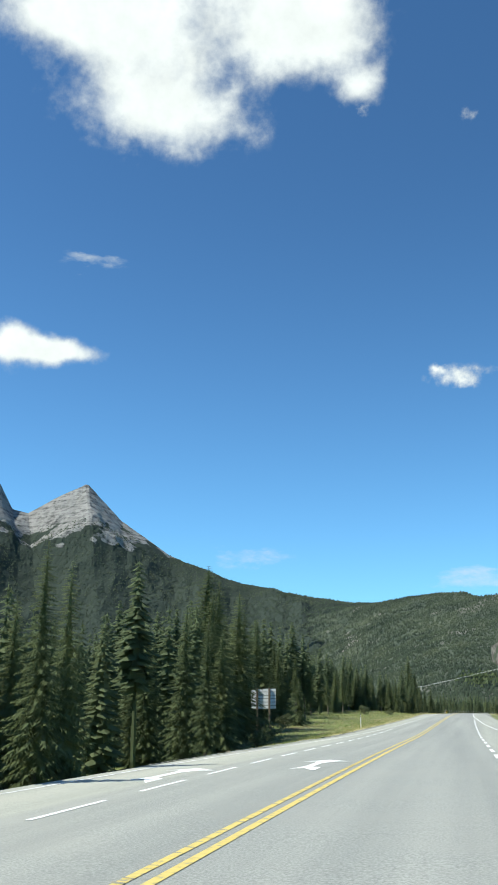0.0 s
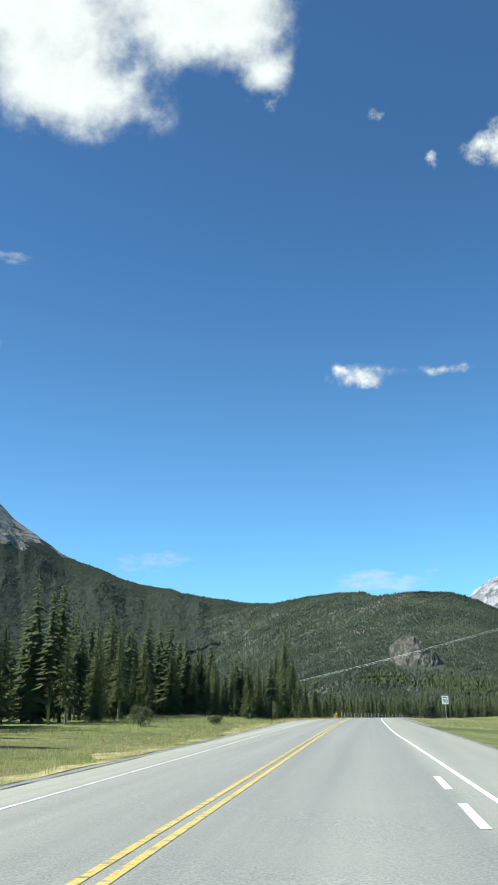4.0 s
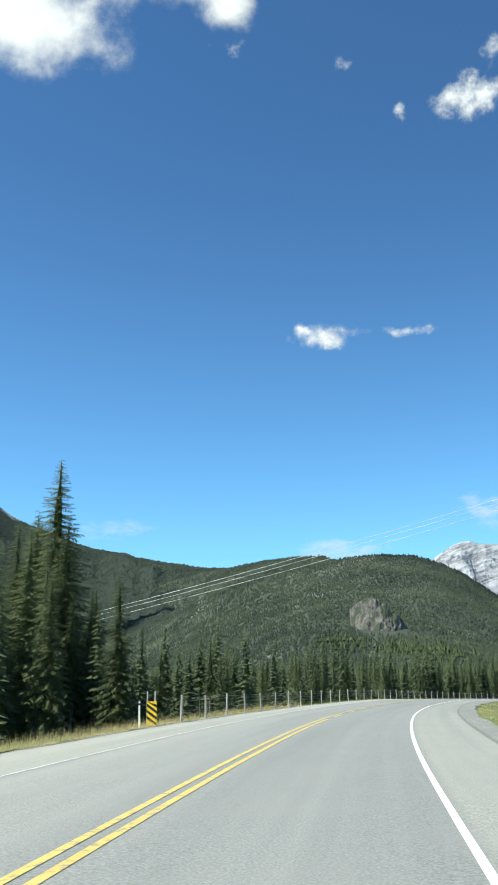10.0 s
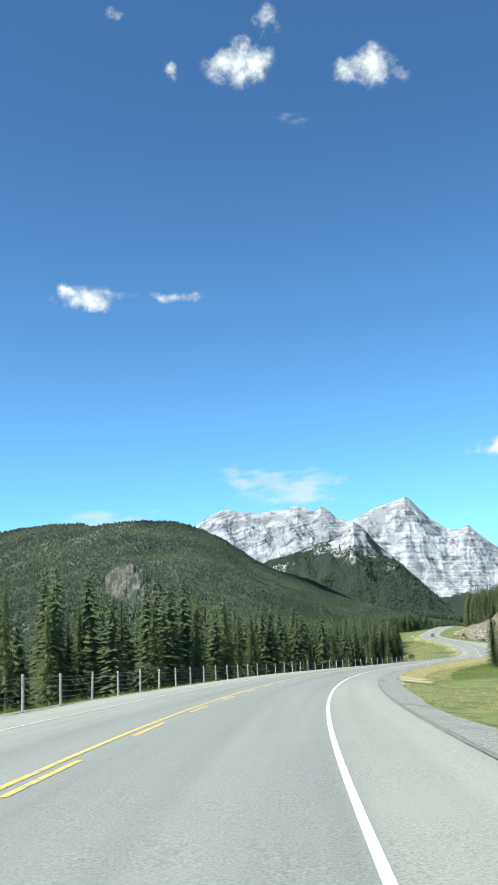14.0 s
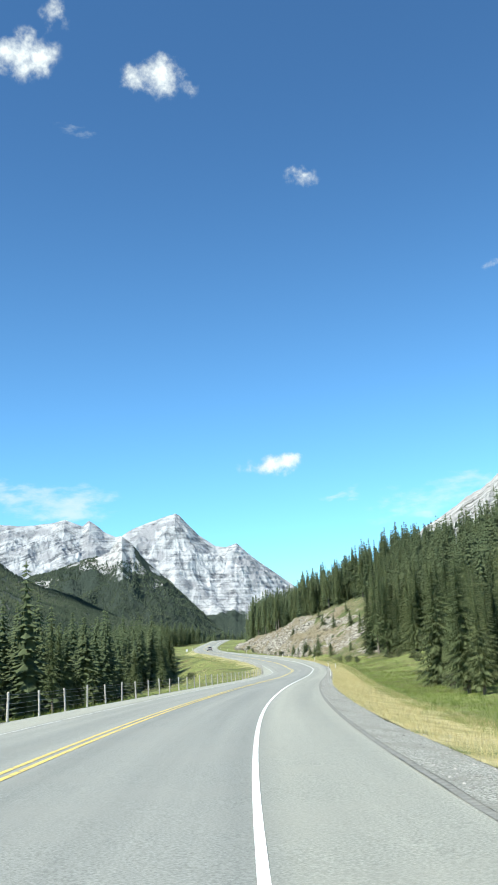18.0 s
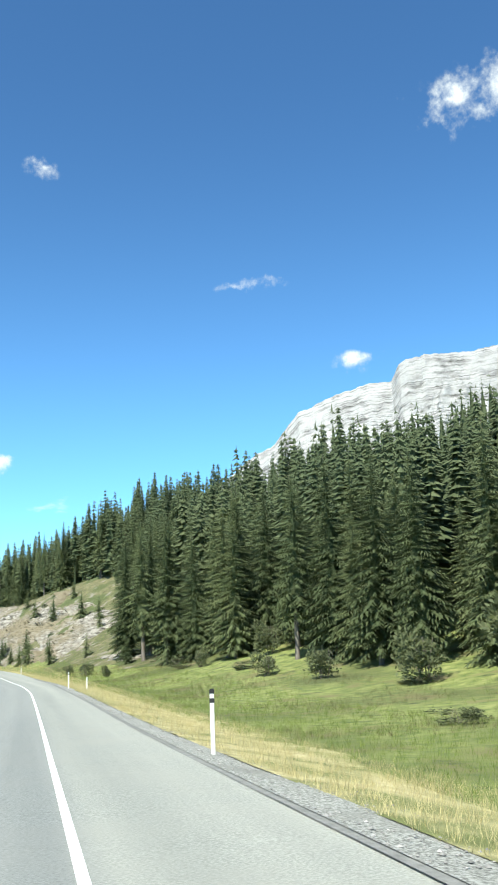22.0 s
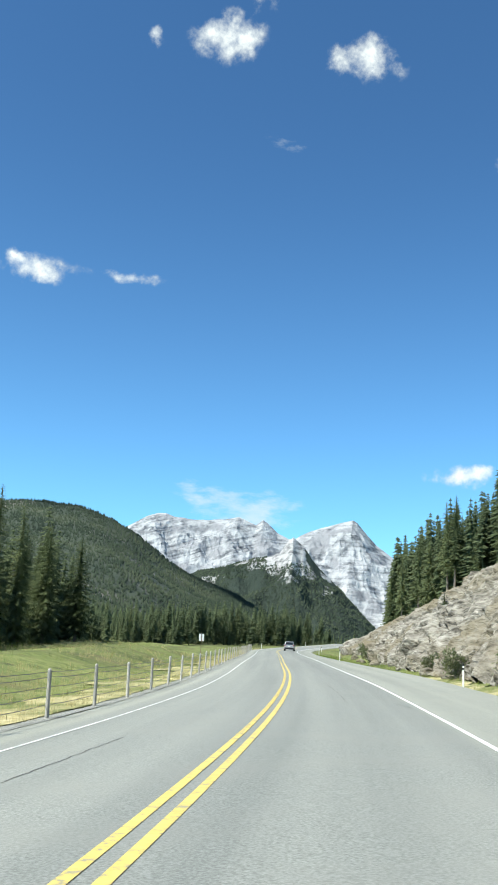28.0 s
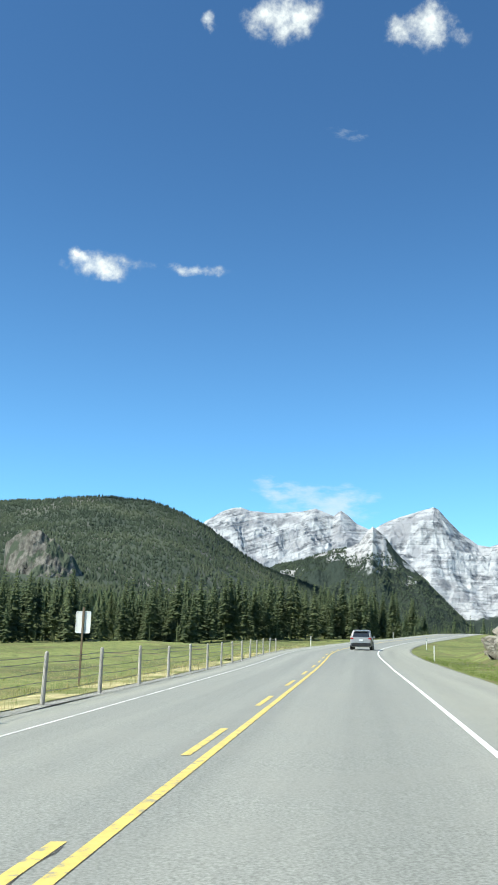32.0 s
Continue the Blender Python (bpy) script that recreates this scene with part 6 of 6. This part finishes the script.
def speed_sign(s, d):
    ob = new("speed_sign")
    tagged(ob, "white speed limit sign reading 90 on a steel post", "speed sign")
    part("post", mesh_of("post", lambda bm: (box(bm, 0, 0.05, 0.9, 0.06, 0.06, 2.8, 0.005),), STEEL), STEEL, ob)
    panel = part("panel", mesh_of("panel", lambda bm: (box(bm, 0, 0, 2.0, 0.62, 0.015, 0.76, 0.006),), SIGN_WHITE), SIGN_WHITE, ob)
    lettering("90", 0.44, 0, -0.012, 1.9, BLACK, panel, "black digits 90")
    part("bar", mesh_of("bar", lambda bm: (box(bm, 0, -0.010, 2.25, 0.42, 0.004, 0.07),), BLACK), BLACK, panel, "dark line of small writing")
    return stand(ob, s, d)


speed_sign(184, -9.5)


def hazard_marker(s, d):
    """A yellow board with black slanting stripes."""
    ob = new("hazard_marker")
    tagged(ob, "yellow hazard marker board with slanting black stripes", "road sign")
    part("post", mesh_of("post", lambda bm: (box(bm, 0.12, 0.05, 0.4, 0.06, 0.05, 1.9, 0.005), box(bm, -0.2, 0.05, 0.4, 0.05, 0.04, 1.9, 0.005)), WOOD_GREY), WOOD_GREY, ob)
    board = part("board", mesh_of("board", lambda bm: (box(bm, 0, 0, 0.50, 0.40, 0.02, 0.92, 0.004),), YELLOW), YELLOW, ob)
    for k in range(4):
        bm = bmesh.new()
        z = 0.10 + 0.235 * k
        q = [(-0.2, z + 0.20), (0.2, z - 0.08), (0.2, z + 0.035), (-0.2, z + 0.315)]
        q = [(x, min(0.955, max(0.045, zz))) for x, zz in q]
        vs = [bm.verts.new((x, -0.0125, zz)) for x, zz in q]
        bm.faces.new(vs)
        part("stripe", bm, BLACK, board, "black slanting stripe")
    return stand(ob, s, d)


hazard_marker(266, 6.6)


def meadow_sign(s, d):
    ob = new("road_sign")
    tagged(ob, "back of a small pale road sign on a thin brown post", "road sign")
    part("post", mesh_of("post", lambda bm: (box(bm, 0, -0.05, 1.6, 0.09, 0.07, 4.2, 0.006),), WOOD_BROWN), WOOD_BROWN, ob)
    part("panel", mesh_of("panel", lambda bm: (box(bm, 0, 0, 3.02, 0.72, 0.015, 1.02, 0.03),), SIGN_METAL), SIGN_METAL, ob, "pale blank aluminium panel")
    return stand(ob, s, d)


meadow_sign(774.3, 11.0)


# ---------------------------------------------------------------- overhead line
def tube(name, P, r, mat, parent, n=4):
    P = np.array(P, float)
    t = np.gradient(P, axis=0)
    t /= np.linalg.norm(t, axis=1)[:, None]
    side = np.cross(t, (0, 0, 1))
    side /= np.linalg.norm(side, axis=1)[:, None]
    up = np.cross(side, t)
    rings = [P + r * (math.cos(a) * side + math.sin(a) * up) for a in (2 * math.pi * k / n for k in range(n))]
    m = len(P)
    i = np.arange(m - 1)
    F = np.concatenate([np.stack([a * m + i, a * m + i + 1, b * m + i + 1, b * m + i], 1) for a, b in ((k, (k + 1) % n) for k in range(n))])
    return part(name, mesh_from(name, np.concatenate(rings), F, mat), mat, parent)


def overhead_line():
    ob = new("power_line")
    tagged(ob, "overhead power line of three bright cables crossing the highway", "power line")
    u = np.linspace(-66, 90, 60)
    for off, dz in ((-2.76, -0.26), (0.0, 0.0), (2.89, 0.12)):
        x = 85 + 0.842 * u + 0.54 * off
        y = 285.8 - 0.54 * u + 0.842 * off
        z = 15.91 + 0.2212 * u + dz + 0.0006 * np.clip(-u, 0, 99) ** 2
        tube("cable", np.stack([x, y, z], 1), 0.014, CABLE, ob, 4)
    for uu in (-66, 90):
        x, y = 85 + 0.842 * uu, 285.8 - 0.54 * uu
        z = 15.91 + 0.2212 * uu + 0.0006 * max(0, -uu) ** 2
        g = float(ground_z([x], [y])[0])
        pole = part("pole", mesh_of("pole", lambda bm: (rod(bm, 0.17, 0.11, g - 0.8, z + 0.5, 10, x, y),), WOOD_BROWN), WOOD_BROWN, ob)
        part("crossarm", mesh_of("crossarm", lambda bm: (box(bm, 0, 0, 0, 6.2, 0.12, 0.14, 0.01),), WOOD_BROWN), WOOD_BROWN, pole).matrix_world = Matrix.Translation((x, y, z - 0.1)) @ Matrix.Rotation(math.atan2(0.842, 0.54), 4, "Z")
    return ob


overhead_line()


# ---------------------------------------------------------------- the car ahead
def loft(bm, sections):
    """Skin a closed body through cross sections (lists of (x, z) at a y)."""
    rows = [[bm.verts.new((x, y, z)) for x, z in sec] for y, sec in sections]
    n = len(rows[0])
    for a, b in zip(rows[:-1], rows[1:]):
        for i in range(n):
            bm.faces.new((a[i], a[(i + 1) % n], b[(i + 1) % n], b[i]))
    bm.faces.new(rows[0][::-1])
    bm.faces.new(rows[-1])
    bmesh.ops.recalc_face_normals(bm, faces=bm.faces[:])


def half(points):
    return points + [(-x, z) for x, z in reversed(points)]


def suv(s, d):
    ob = new("car")
    tagged(ob, "silver compact sport utility car seen from behind", "car")
    bm = bmesh.new()
    loft(bm, [(-2.20, half([(0.62, 0.38), (0.80, 0.46), (0.84, 0.80), (0.78, 0.98)])), (-2.05, half([(0.70, 0.26), (0.90, 0.36), (0.93, 0.82), (0.86, 1.04)])), (-1.2, half([(0.74, 0.24), (0.92, 0.32), (0.94, 0.84), (0.88, 1.06)])),
              (1.0, half([(0.74, 0.24), (0.92, 0.32), (0.94, 0.82), (0.88, 1.02)])), (1.9, half([(0.70, 0.26), (0.88, 0.36), (0.88, 0.74), (0.80, 0.90)])), (2.2, half([(0.55, 0.34), (0.72, 0.44), (0.72, 0.62), (0.60, 0.76)]))])
    bmesh.ops.bevel(bm, geom=bm.edges[:], offset=0.03, segments=2, affect="EDGES")
    part("body", bm, CAR_PAINT, ob)
    bm = bmesh.new()
    loft(bm, [(-2.06, half([(0.84, 1.00), (0.83, 1.04), (0.80, 1.08), (0.74, 1.10)])), (-1.72, half([(0.86, 1.00), (0.82, 1.25), (0.74, 1.55), (0.62, 1.62)])), (-0.4, half([(0.87, 1.00), (0.84, 1.28), (0.74, 1.62), (0.62, 1.68)])),
              (0.4, half([(0.87, 1.0), (0.83, 1.26), (0.72, 1.56), (0.60, 1.62)])), (1.15, half([(0.85, 0.96), (0.82, 0.99), (0.80, 1.02), (0.76, 1.04)]))])
    bmesh.ops.bevel(bm, geom=bm.edges[:], offset=0.03, segments=2, affect="EDGES")
    part("cabin", bm, CAR_PAINT, ob)
    bm = bmesh.new()
    vs = [bm.verts.new(p) for p in ((-0.70, -2.10, 1.08), (0.70, -2.10, 1.08), (0.62, -1.80, 1.50), (-0.62, -1.80, 1.50))]
    vs2 = [bm.verts.new(v.co + Vector((0, 0.05, 0.0))) for v in vs]
    bm.faces.new(vs)
    for i in range(4):
        bm.faces.new((vs[i], vs2[i], vs2[(i + 1) % 4], vs[(i + 1) % 4]))
    part("rear_window", bm, CAR_GLASS, ob, "dark tinted rear window")
    for sx in (-1, 1):
        bm = bmesh.new()
        vs = [bm.verts.new((sx * x, y, z)) for x, y, z in ((0.872, -1.6, 1.1), (0.875, 0.75, 1.08), (0.80, 0.35, 1.45), (0.795, -1.45, 1.45))]
        bm.faces.new(vs)
        part("side_window", bm, CAR_GLASS, ob, "dark tinted side window")
        part("tail_lamp", mesh_of("tail_lamp", lambda bm: (box(bm, sx * 0.74, -2.14, 0.93, 0.28, 0.14, 0.15, 0.03),), LAMP_RED), LAMP_RED, ob, "red tail lamp")
        part("mirror", mesh_of("mirror", lambda bm: (box(bm, sx * 1.0, 0.75, 1.08, 0.20, 0.12, 0.15, 0.03),), CAR_PAINT), CAR_PAINT, ob)
        part("roof_rail", mesh_of("roof_rail", lambda bm: (box(bm, sx * 0.62, -0.6, 1.70, 0.04, 2.0, 0.05, 0.01),), CAR_DARK), CAR_DARK, ob, "dark roof rail")
        for y in (-1.35, 1.35):
            w = part("wheel", mesh_of("wheel", lambda bm: bmesh.ops.create_cone(bm, cap_ends=True, segments=24, radius1=0.35, radius2=0.35, depth=0.24), TYRE), TYRE, ob, "black tyre")
            w.matrix_world = Matrix.Translation((sx * 0.82, y, 0.35)) @ Matrix.Rotation(math.pi / 2, 4, "Y")
            rim = part("rim", mesh_of("rim", lambda bm: bmesh.ops.create_cone(bm, cap_ends=True, segments=16, radius1=0.22, radius2=0.20, depth=0.26), STEEL), STEEL, w, "grey alloy rim")
    part("bumper", mesh_of("bumper", lambda bm: (box(bm, 0, -2.17, 0.45, 1.62, 0.16, 0.26, 0.04),), CAR_DARK), CAR_DARK, ob, "dark plastic bumper")
    part("number_plate", mesh_of("number_plate", lambda bm: (box(bm, 0, -2.235, 0.80, 0.32, 0.02, 0.16, 0.004),), SIGN_WHITE), SIGN_WHITE, ob, "white plate")
    part("spoiler", mesh_of("spoiler", lambda bm: (box(bm, 0, -1.84, 1.60, 1.2, 0.26, 0.05, 0.02),), CAR_PAINT), CAR_PAINT, ob)
    p = on_road(s, d)
    ob.matrix_world = Matrix.Translation((float(p[0]), float(p[1]), float(p[2]) + 0.005)) @ Matrix.Rotation(float(np.interp(s, ST, HD)), 4, "Z") @ Matrix.Rotation(0.02, 4, "X")
    return ob


suv(814, -1.85)


# ---------------------------------------------------------------- shrubs
def shrub_mesh(seed, leaves=1300):
    r = random.Random(seed)
    V, F = [], []
    lobes = [(Vector((r.uniform(-.3, .3), r.uniform(-.3, .3), r.uniform(0.22, 0.8))), r.uniform(0.14, 0.26)) for _ in range(9)]
    for k in range(leaves):
        c0, rr = lobes[k % len(lobes)]
        n = Vector((r.gauss(0, 1), r.gauss(0, 1), r.gauss(0, 1))).normalized()
        c = c0 + n * rr * r.uniform(0.6, 1.1)
        c.z = max(0.02, c.z)
        d = (n + Vector((r.uniform(-1, 1), r.uniform(-1, 1), r.uniform(0, 1.2)))).normalized()
        e = d.cross(Vector((r.uniform(-1, 1), r.uniform(-1, 1), r.uniform(-1, 1)))).normalized()
        sz = r.uniform(0.022, 0.055)
        b = len(V)
        V += [c - d * sz, c + e * sz * 0.5, c + d * sz, c - e * sz * 0.5]
        F.append((b, b + 1, b + 2, b + 3))
    return mesh_from("foliage", [tuple(v) for v in V], np.array(F), SHRUB)


def stems_mesh(seed):
    r = random.Random(seed)
    bm = bmesh.new()
    for k in range(7):
        c = bmesh.ops.create_cone(bm, cap_ends=False, segments=5, radius1=0.010, radius2=0.004, depth=0.9)
        m = Matrix.Translation((r.uniform(-.12, .12), r.uniform(-.12, .12), 0)) @ Euler((r.uniform(-.4, .4), r.uniform(-.4, .4), 0)).to_matrix().to_4x4() @ Matrix.Translation((0, 0, 0.40))
        bmesh.ops.transform(bm, matrix=m, verts=c["verts"])
    me = bpy.data.meshes.new("woody_base")
    bm.to_mesh(me)
    bm.free()
    me.materials.append(BARK)
    return me


LOW_SHRUBS = [(shrub_mesh(740 + k, 1150), stems_mesh(750 + k)) for k in range(3)]
SHRUBS = [(shrub_mesh(700 + k), stems_mesh(720 + k)) for k in range(4)]
bush_rng = random.Random(33)


def shrub(s, d, size, high=1.0, pool=SHRUBS):
    ob = new("shrub")
    tagged(ob, "rounded grey-green willow shrub in the grass", "shrub", "shrubs beside the highway")
    f, t = pool[bush_rng.randrange(len(pool))]
    part("foliage", f, None, ob)
    part("woody_base", t, None, ob)
    stand(ob, s, d, turn=bush_rng.uniform(0, 6), sink=0.05)
    ob.matrix_world = ob.matrix_world @ Matrix.Diagonal((size, size, size * high, 1))
    return ob


for s, d, size, high in ((588, -20, 2.0, 0.9), (583, -25, 3.2, 0.9), (560, -33, 3.4, 1.0), (548, -28.5, 5.6, 0.95), (541, -30, 4.6, 1.1), (533, -30.5, 3.8, 1.0), (556, -26, 3.6, 0.9), (565, -23, 2.6, 0.9), (572, -21, 2.4, 0.8), (525, -30, 3.4, 0.9), (604, -14, 1.6, 0.8), (611, -13, 2.0, 0.8), (617, -12, 1.4, 0.8),
                         (600, -24, 2.2, 0.8), (498, -17, 2.4, 0.9), (493, -16, 1.8, 0.9), (481, -15, 2.2, 0.7), (690, -9, 1.6, 1.0), (697, -8.9, 1.4, 1.0), (745, -10, 2.2, 0.9), (752, -10.5, 1.8, 0.9), (765, -11, 2.0, 0.9),
                         (175, 11, 1.6, 0.6), (180, 12, 1.2, 0.6), (90, 14, 1.8, 0.8), (70, 11.5, 2.2, 0.8), (64, 11, 1.8, 0.8), (160, 14, 2.0, 0.8), (640, 26, 3.0, 0.9), (632, 24, 2.6, 0.9), (625, 20, 2.2, 0.9), (672, -20, 1.8, 0.8), (655, -17, 1.5, 0.7), (648, -19, 1.4, 0.7), (695, -18, 1.6, 0.8)):
    shrub(s, d, size, high)


# low olive shrubs scattered over the meadow and the ledges
for k in range(24):
    s, d = (bush_rng.uniform(530, 612), -bush_rng.uniform(16, 26)) if k < 8 else (bush_rng.uniform(640, 720), -bush_rng.uniform(17, 26))
    shrub(s, d, bush_rng.uniform(1.2, 2.6), bush_rng.uniform(0.18, 0.34), LOW_SHRUBS)


# loose stones on the gravel verges
def stone(r):
    V = np.array([(1, 0, 0), (-1, 0, 0), (0, 1, 0), (0, -1, 0), (0, 0, 1), (0, 0, -1)], float) * np.array([[r.uniform(0.7, 1.3), r.uniform(0.7, 1.2), r.uniform(0.5, 0.9)] for _ in range(6)])
    F = np.array([(0, 2, 4), (2, 1, 4), (1, 3, 4), (3, 0, 4), (2, 0, 5), (1, 2, 5), (3, 1, 5), (0, 3, 5)])
    return V, F


def stones(s0, s1, d0, d1, count, seed):
    r = np.random.default_rng(seed)
    s, d = r.uniform(s0, s1, count), np.zeros(count)
    e = right_edge(s)
    d = e - d0 - (d1 - d0) * r.uniform(0, 1, count) ** 1.2
    P = on_road(s, d)
    P[:, 2] = ground_sd(s, d) + 0.02
    H = 0.009 + 0.024 * r.uniform(0, 1, count) ** 3
    me = scatter_mesh("gravel_stones", STONE_KINDS, P, H, np.full(count, 1.2), PEBBLE, seed)
    return tagged(new("gravel_stones", me), "loose pale stones scattered over the gravel verge", "stones", kind="stuff")


_s = random.Random(14)
STONE_KINDS = [stone(_s) for _ in range(6)]
PEBBLE = material("pale_pebble", [(0.3, (0.17, 0.166, 0.155)), (0.7, (0.35, 0.342, 0.32))], 8, 4, 0.9, 0, island=0.3, coords="World")
stones(375, 470, 0.15, 3.2, 9000, 61)
stones(470, 600, 0.1, 1.5, 7000, 62)


# ---------------------------------------------------------------- grass
def tuft(r, blades, lean):
    V, F = [], []
    for k in range(blades):
        a = r.uniform(0, 6.283)
        x, y = r.uniform(-.22, .22), r.uniform(-.22, .22)
        h = r.uniform(0.55, 1.0)
        l = r.uniform(0.1, lean)
        w = r.uniform(0.005, 0.010)
        b = len(V)
        V += [(x - w * math.sin(a), y + w * math.cos(a), 0), (x + w * math.sin(a), y - w * math.cos(a), 0), (x + l * math.cos(a), y + l * math.sin(a), h)]
        F.append((b, b + 1, b + 2))
    return np.array(V), np.array(F)


_g = random.Random(91)
TUFTS = [tuft(_g, 7, 0.6) for _ in range(6)]


def meadow(name, s0, s1, d0, d1, count, hmin, hmax, mat, seed, label, keep=None, patch=0.0):
    r = np.random.default_rng(seed)
    s, f = r.uniform(s0, s1, count), r.uniform(0, 1, count)
    a = d0(s) if callable(d0) else np.full(count, float(d0))
    b = d1(s) if callable(d1) else np.full(count, float(d1))
    d = a + (b - a) * f ** 1.3
    P = on_road(s, d)
    if patch:
        k = value_noise(P[:, 0] / 5, P[:, 1] / 5, seed=seed) > patch
        s, d, P = s[k], d[k], P[k]
    P[:, 2] = ground_sd(s, d) - 0.03
    H = r.uniform(hmin, hmax, len(P))
    me = scatter_mesh(name, TUFTS, P, H, np.full(len(P), 1.0) * 0.9 / np.maximum(H, 0.25) * 0.5, mat, seed)
    return tagged(new(name, me), label, "grass", kind="stuff")


meadow("dry_grass", 395, 660, lambda s: right_edge(s) - np.interp(s, [395, 430, 480, 540, 640], [1.25, 1.35, 0.95, 0.75, 0.45]), lambda s: right_edge(s) - 5.0, 30000, 0.14, 0.36, DRY_GRASS, 1, "tall dry golden grass along the verge")
meadow("dry_grass", 150, 395, lambda s: right_edge(s) - 1.2, lambda s: right_edge(s) - 9, 6000, 0.12, 0.3, DRY_GRASS, 2, "short dry grass along the verge", patch=-0.2)
meadow("green_grass", 395, 640, lambda s: right_edge(s) - np.interp(s, [395, 470, 560, 640], [3.0, 4.0, 3.4, 1.6]), lambda s: right_edge(s) - 13, 26000, 0.14, 0.36, GREEN_GRASS, 23, "fresh green grass among the dry stalks")
meadow("green_grass", 430, 690, -10, -34, 8000, 0.2, 0.45, GREEN_GRASS, 3, "green meadow grass on the slope", patch=-0.4)
meadow("green_grass", 640, 800, lambda s: right_edge(s) - 0.5, lambda s: right_edge(s) - 3.6, 4000, 0.12, 0.35, GREEN_GRASS, 4, "green grass at the foot of the rock")
meadow("green_grass", 60, 262, lambda s: left_edge(s) + 0.5, lambda s: forest_edge_left(s) + 2, 9000, 0.15, 0.4, GREEN_GRASS, 5, "green grass before the forest", patch=-0.3)
meadow("dry_grass", 200, 300, lambda s: left_edge(s) + 0.3, lambda s: left_edge(s) + 2.6, 2600, 0.25, 0.6, DRY_GRASS, 6, "tall pale grass along the road's edge")
meadow("dry_grass", 60, 200, lambda s: left_edge(s) + 0.4, lambda s: left_edge(s) + 4, 3500, 0.12, 0.3, DRY_GRASS, 7, "short dry grass along the road's edge")
meadow("green_grass", 300, 500, lambda s: left_edge(s) + 0.3, lambda s: left_edge(s) + 3, 3500, 0.15, 0.4, GREEN_GRASS, 8, "grass under the fence")
meadow("green_grass", 500, 830, lambda s: left_edge(s) + 0.3, lambda s: left_edge(s) + 26, 8000, 0.2, 0.5, GREEN_GRASS, 9, "green meadow grass behind the fence", patch=-0.4)
meadow("dry_grass", 560, 830, lambda s: left_edge(s) + 0.3, lambda s: left_edge(s) + 18, 13000, 0.25, 0.55, DRY_GRASS, 10, "dry golden grass behind the fence", patch=-0.1)
meadow("green_grass", 620, 720, -15, -30, 3000, 0.2, 0.5, GREEN_GRASS, 11, "grass on the ledges of the rock slope", patch=0.1)
meadow("dry_grass", 606, 735, -14, -31, 9000, 0.2, 0.5, DULL_GRASS, 12, "dull dry grass on the slope above the rock", patch=-0.35)
meadow("dry_grass", 60, 262, lambda s: left_edge(s) + 0.5, lambda s: forest_edge_left(s) + 1, 5000, 0.2, 0.5, DRY_GRASS, 13, "dry stalks among the grass before the forest", patch=-0.1)
meadow("dry_grass", 470, 625, lambda s: right_edge(s) - 5, -25, 16000, 0.18, 0.4, DULL_GRASS, 31, "dull olive stalks in patches on the meadow", patch=0.08)
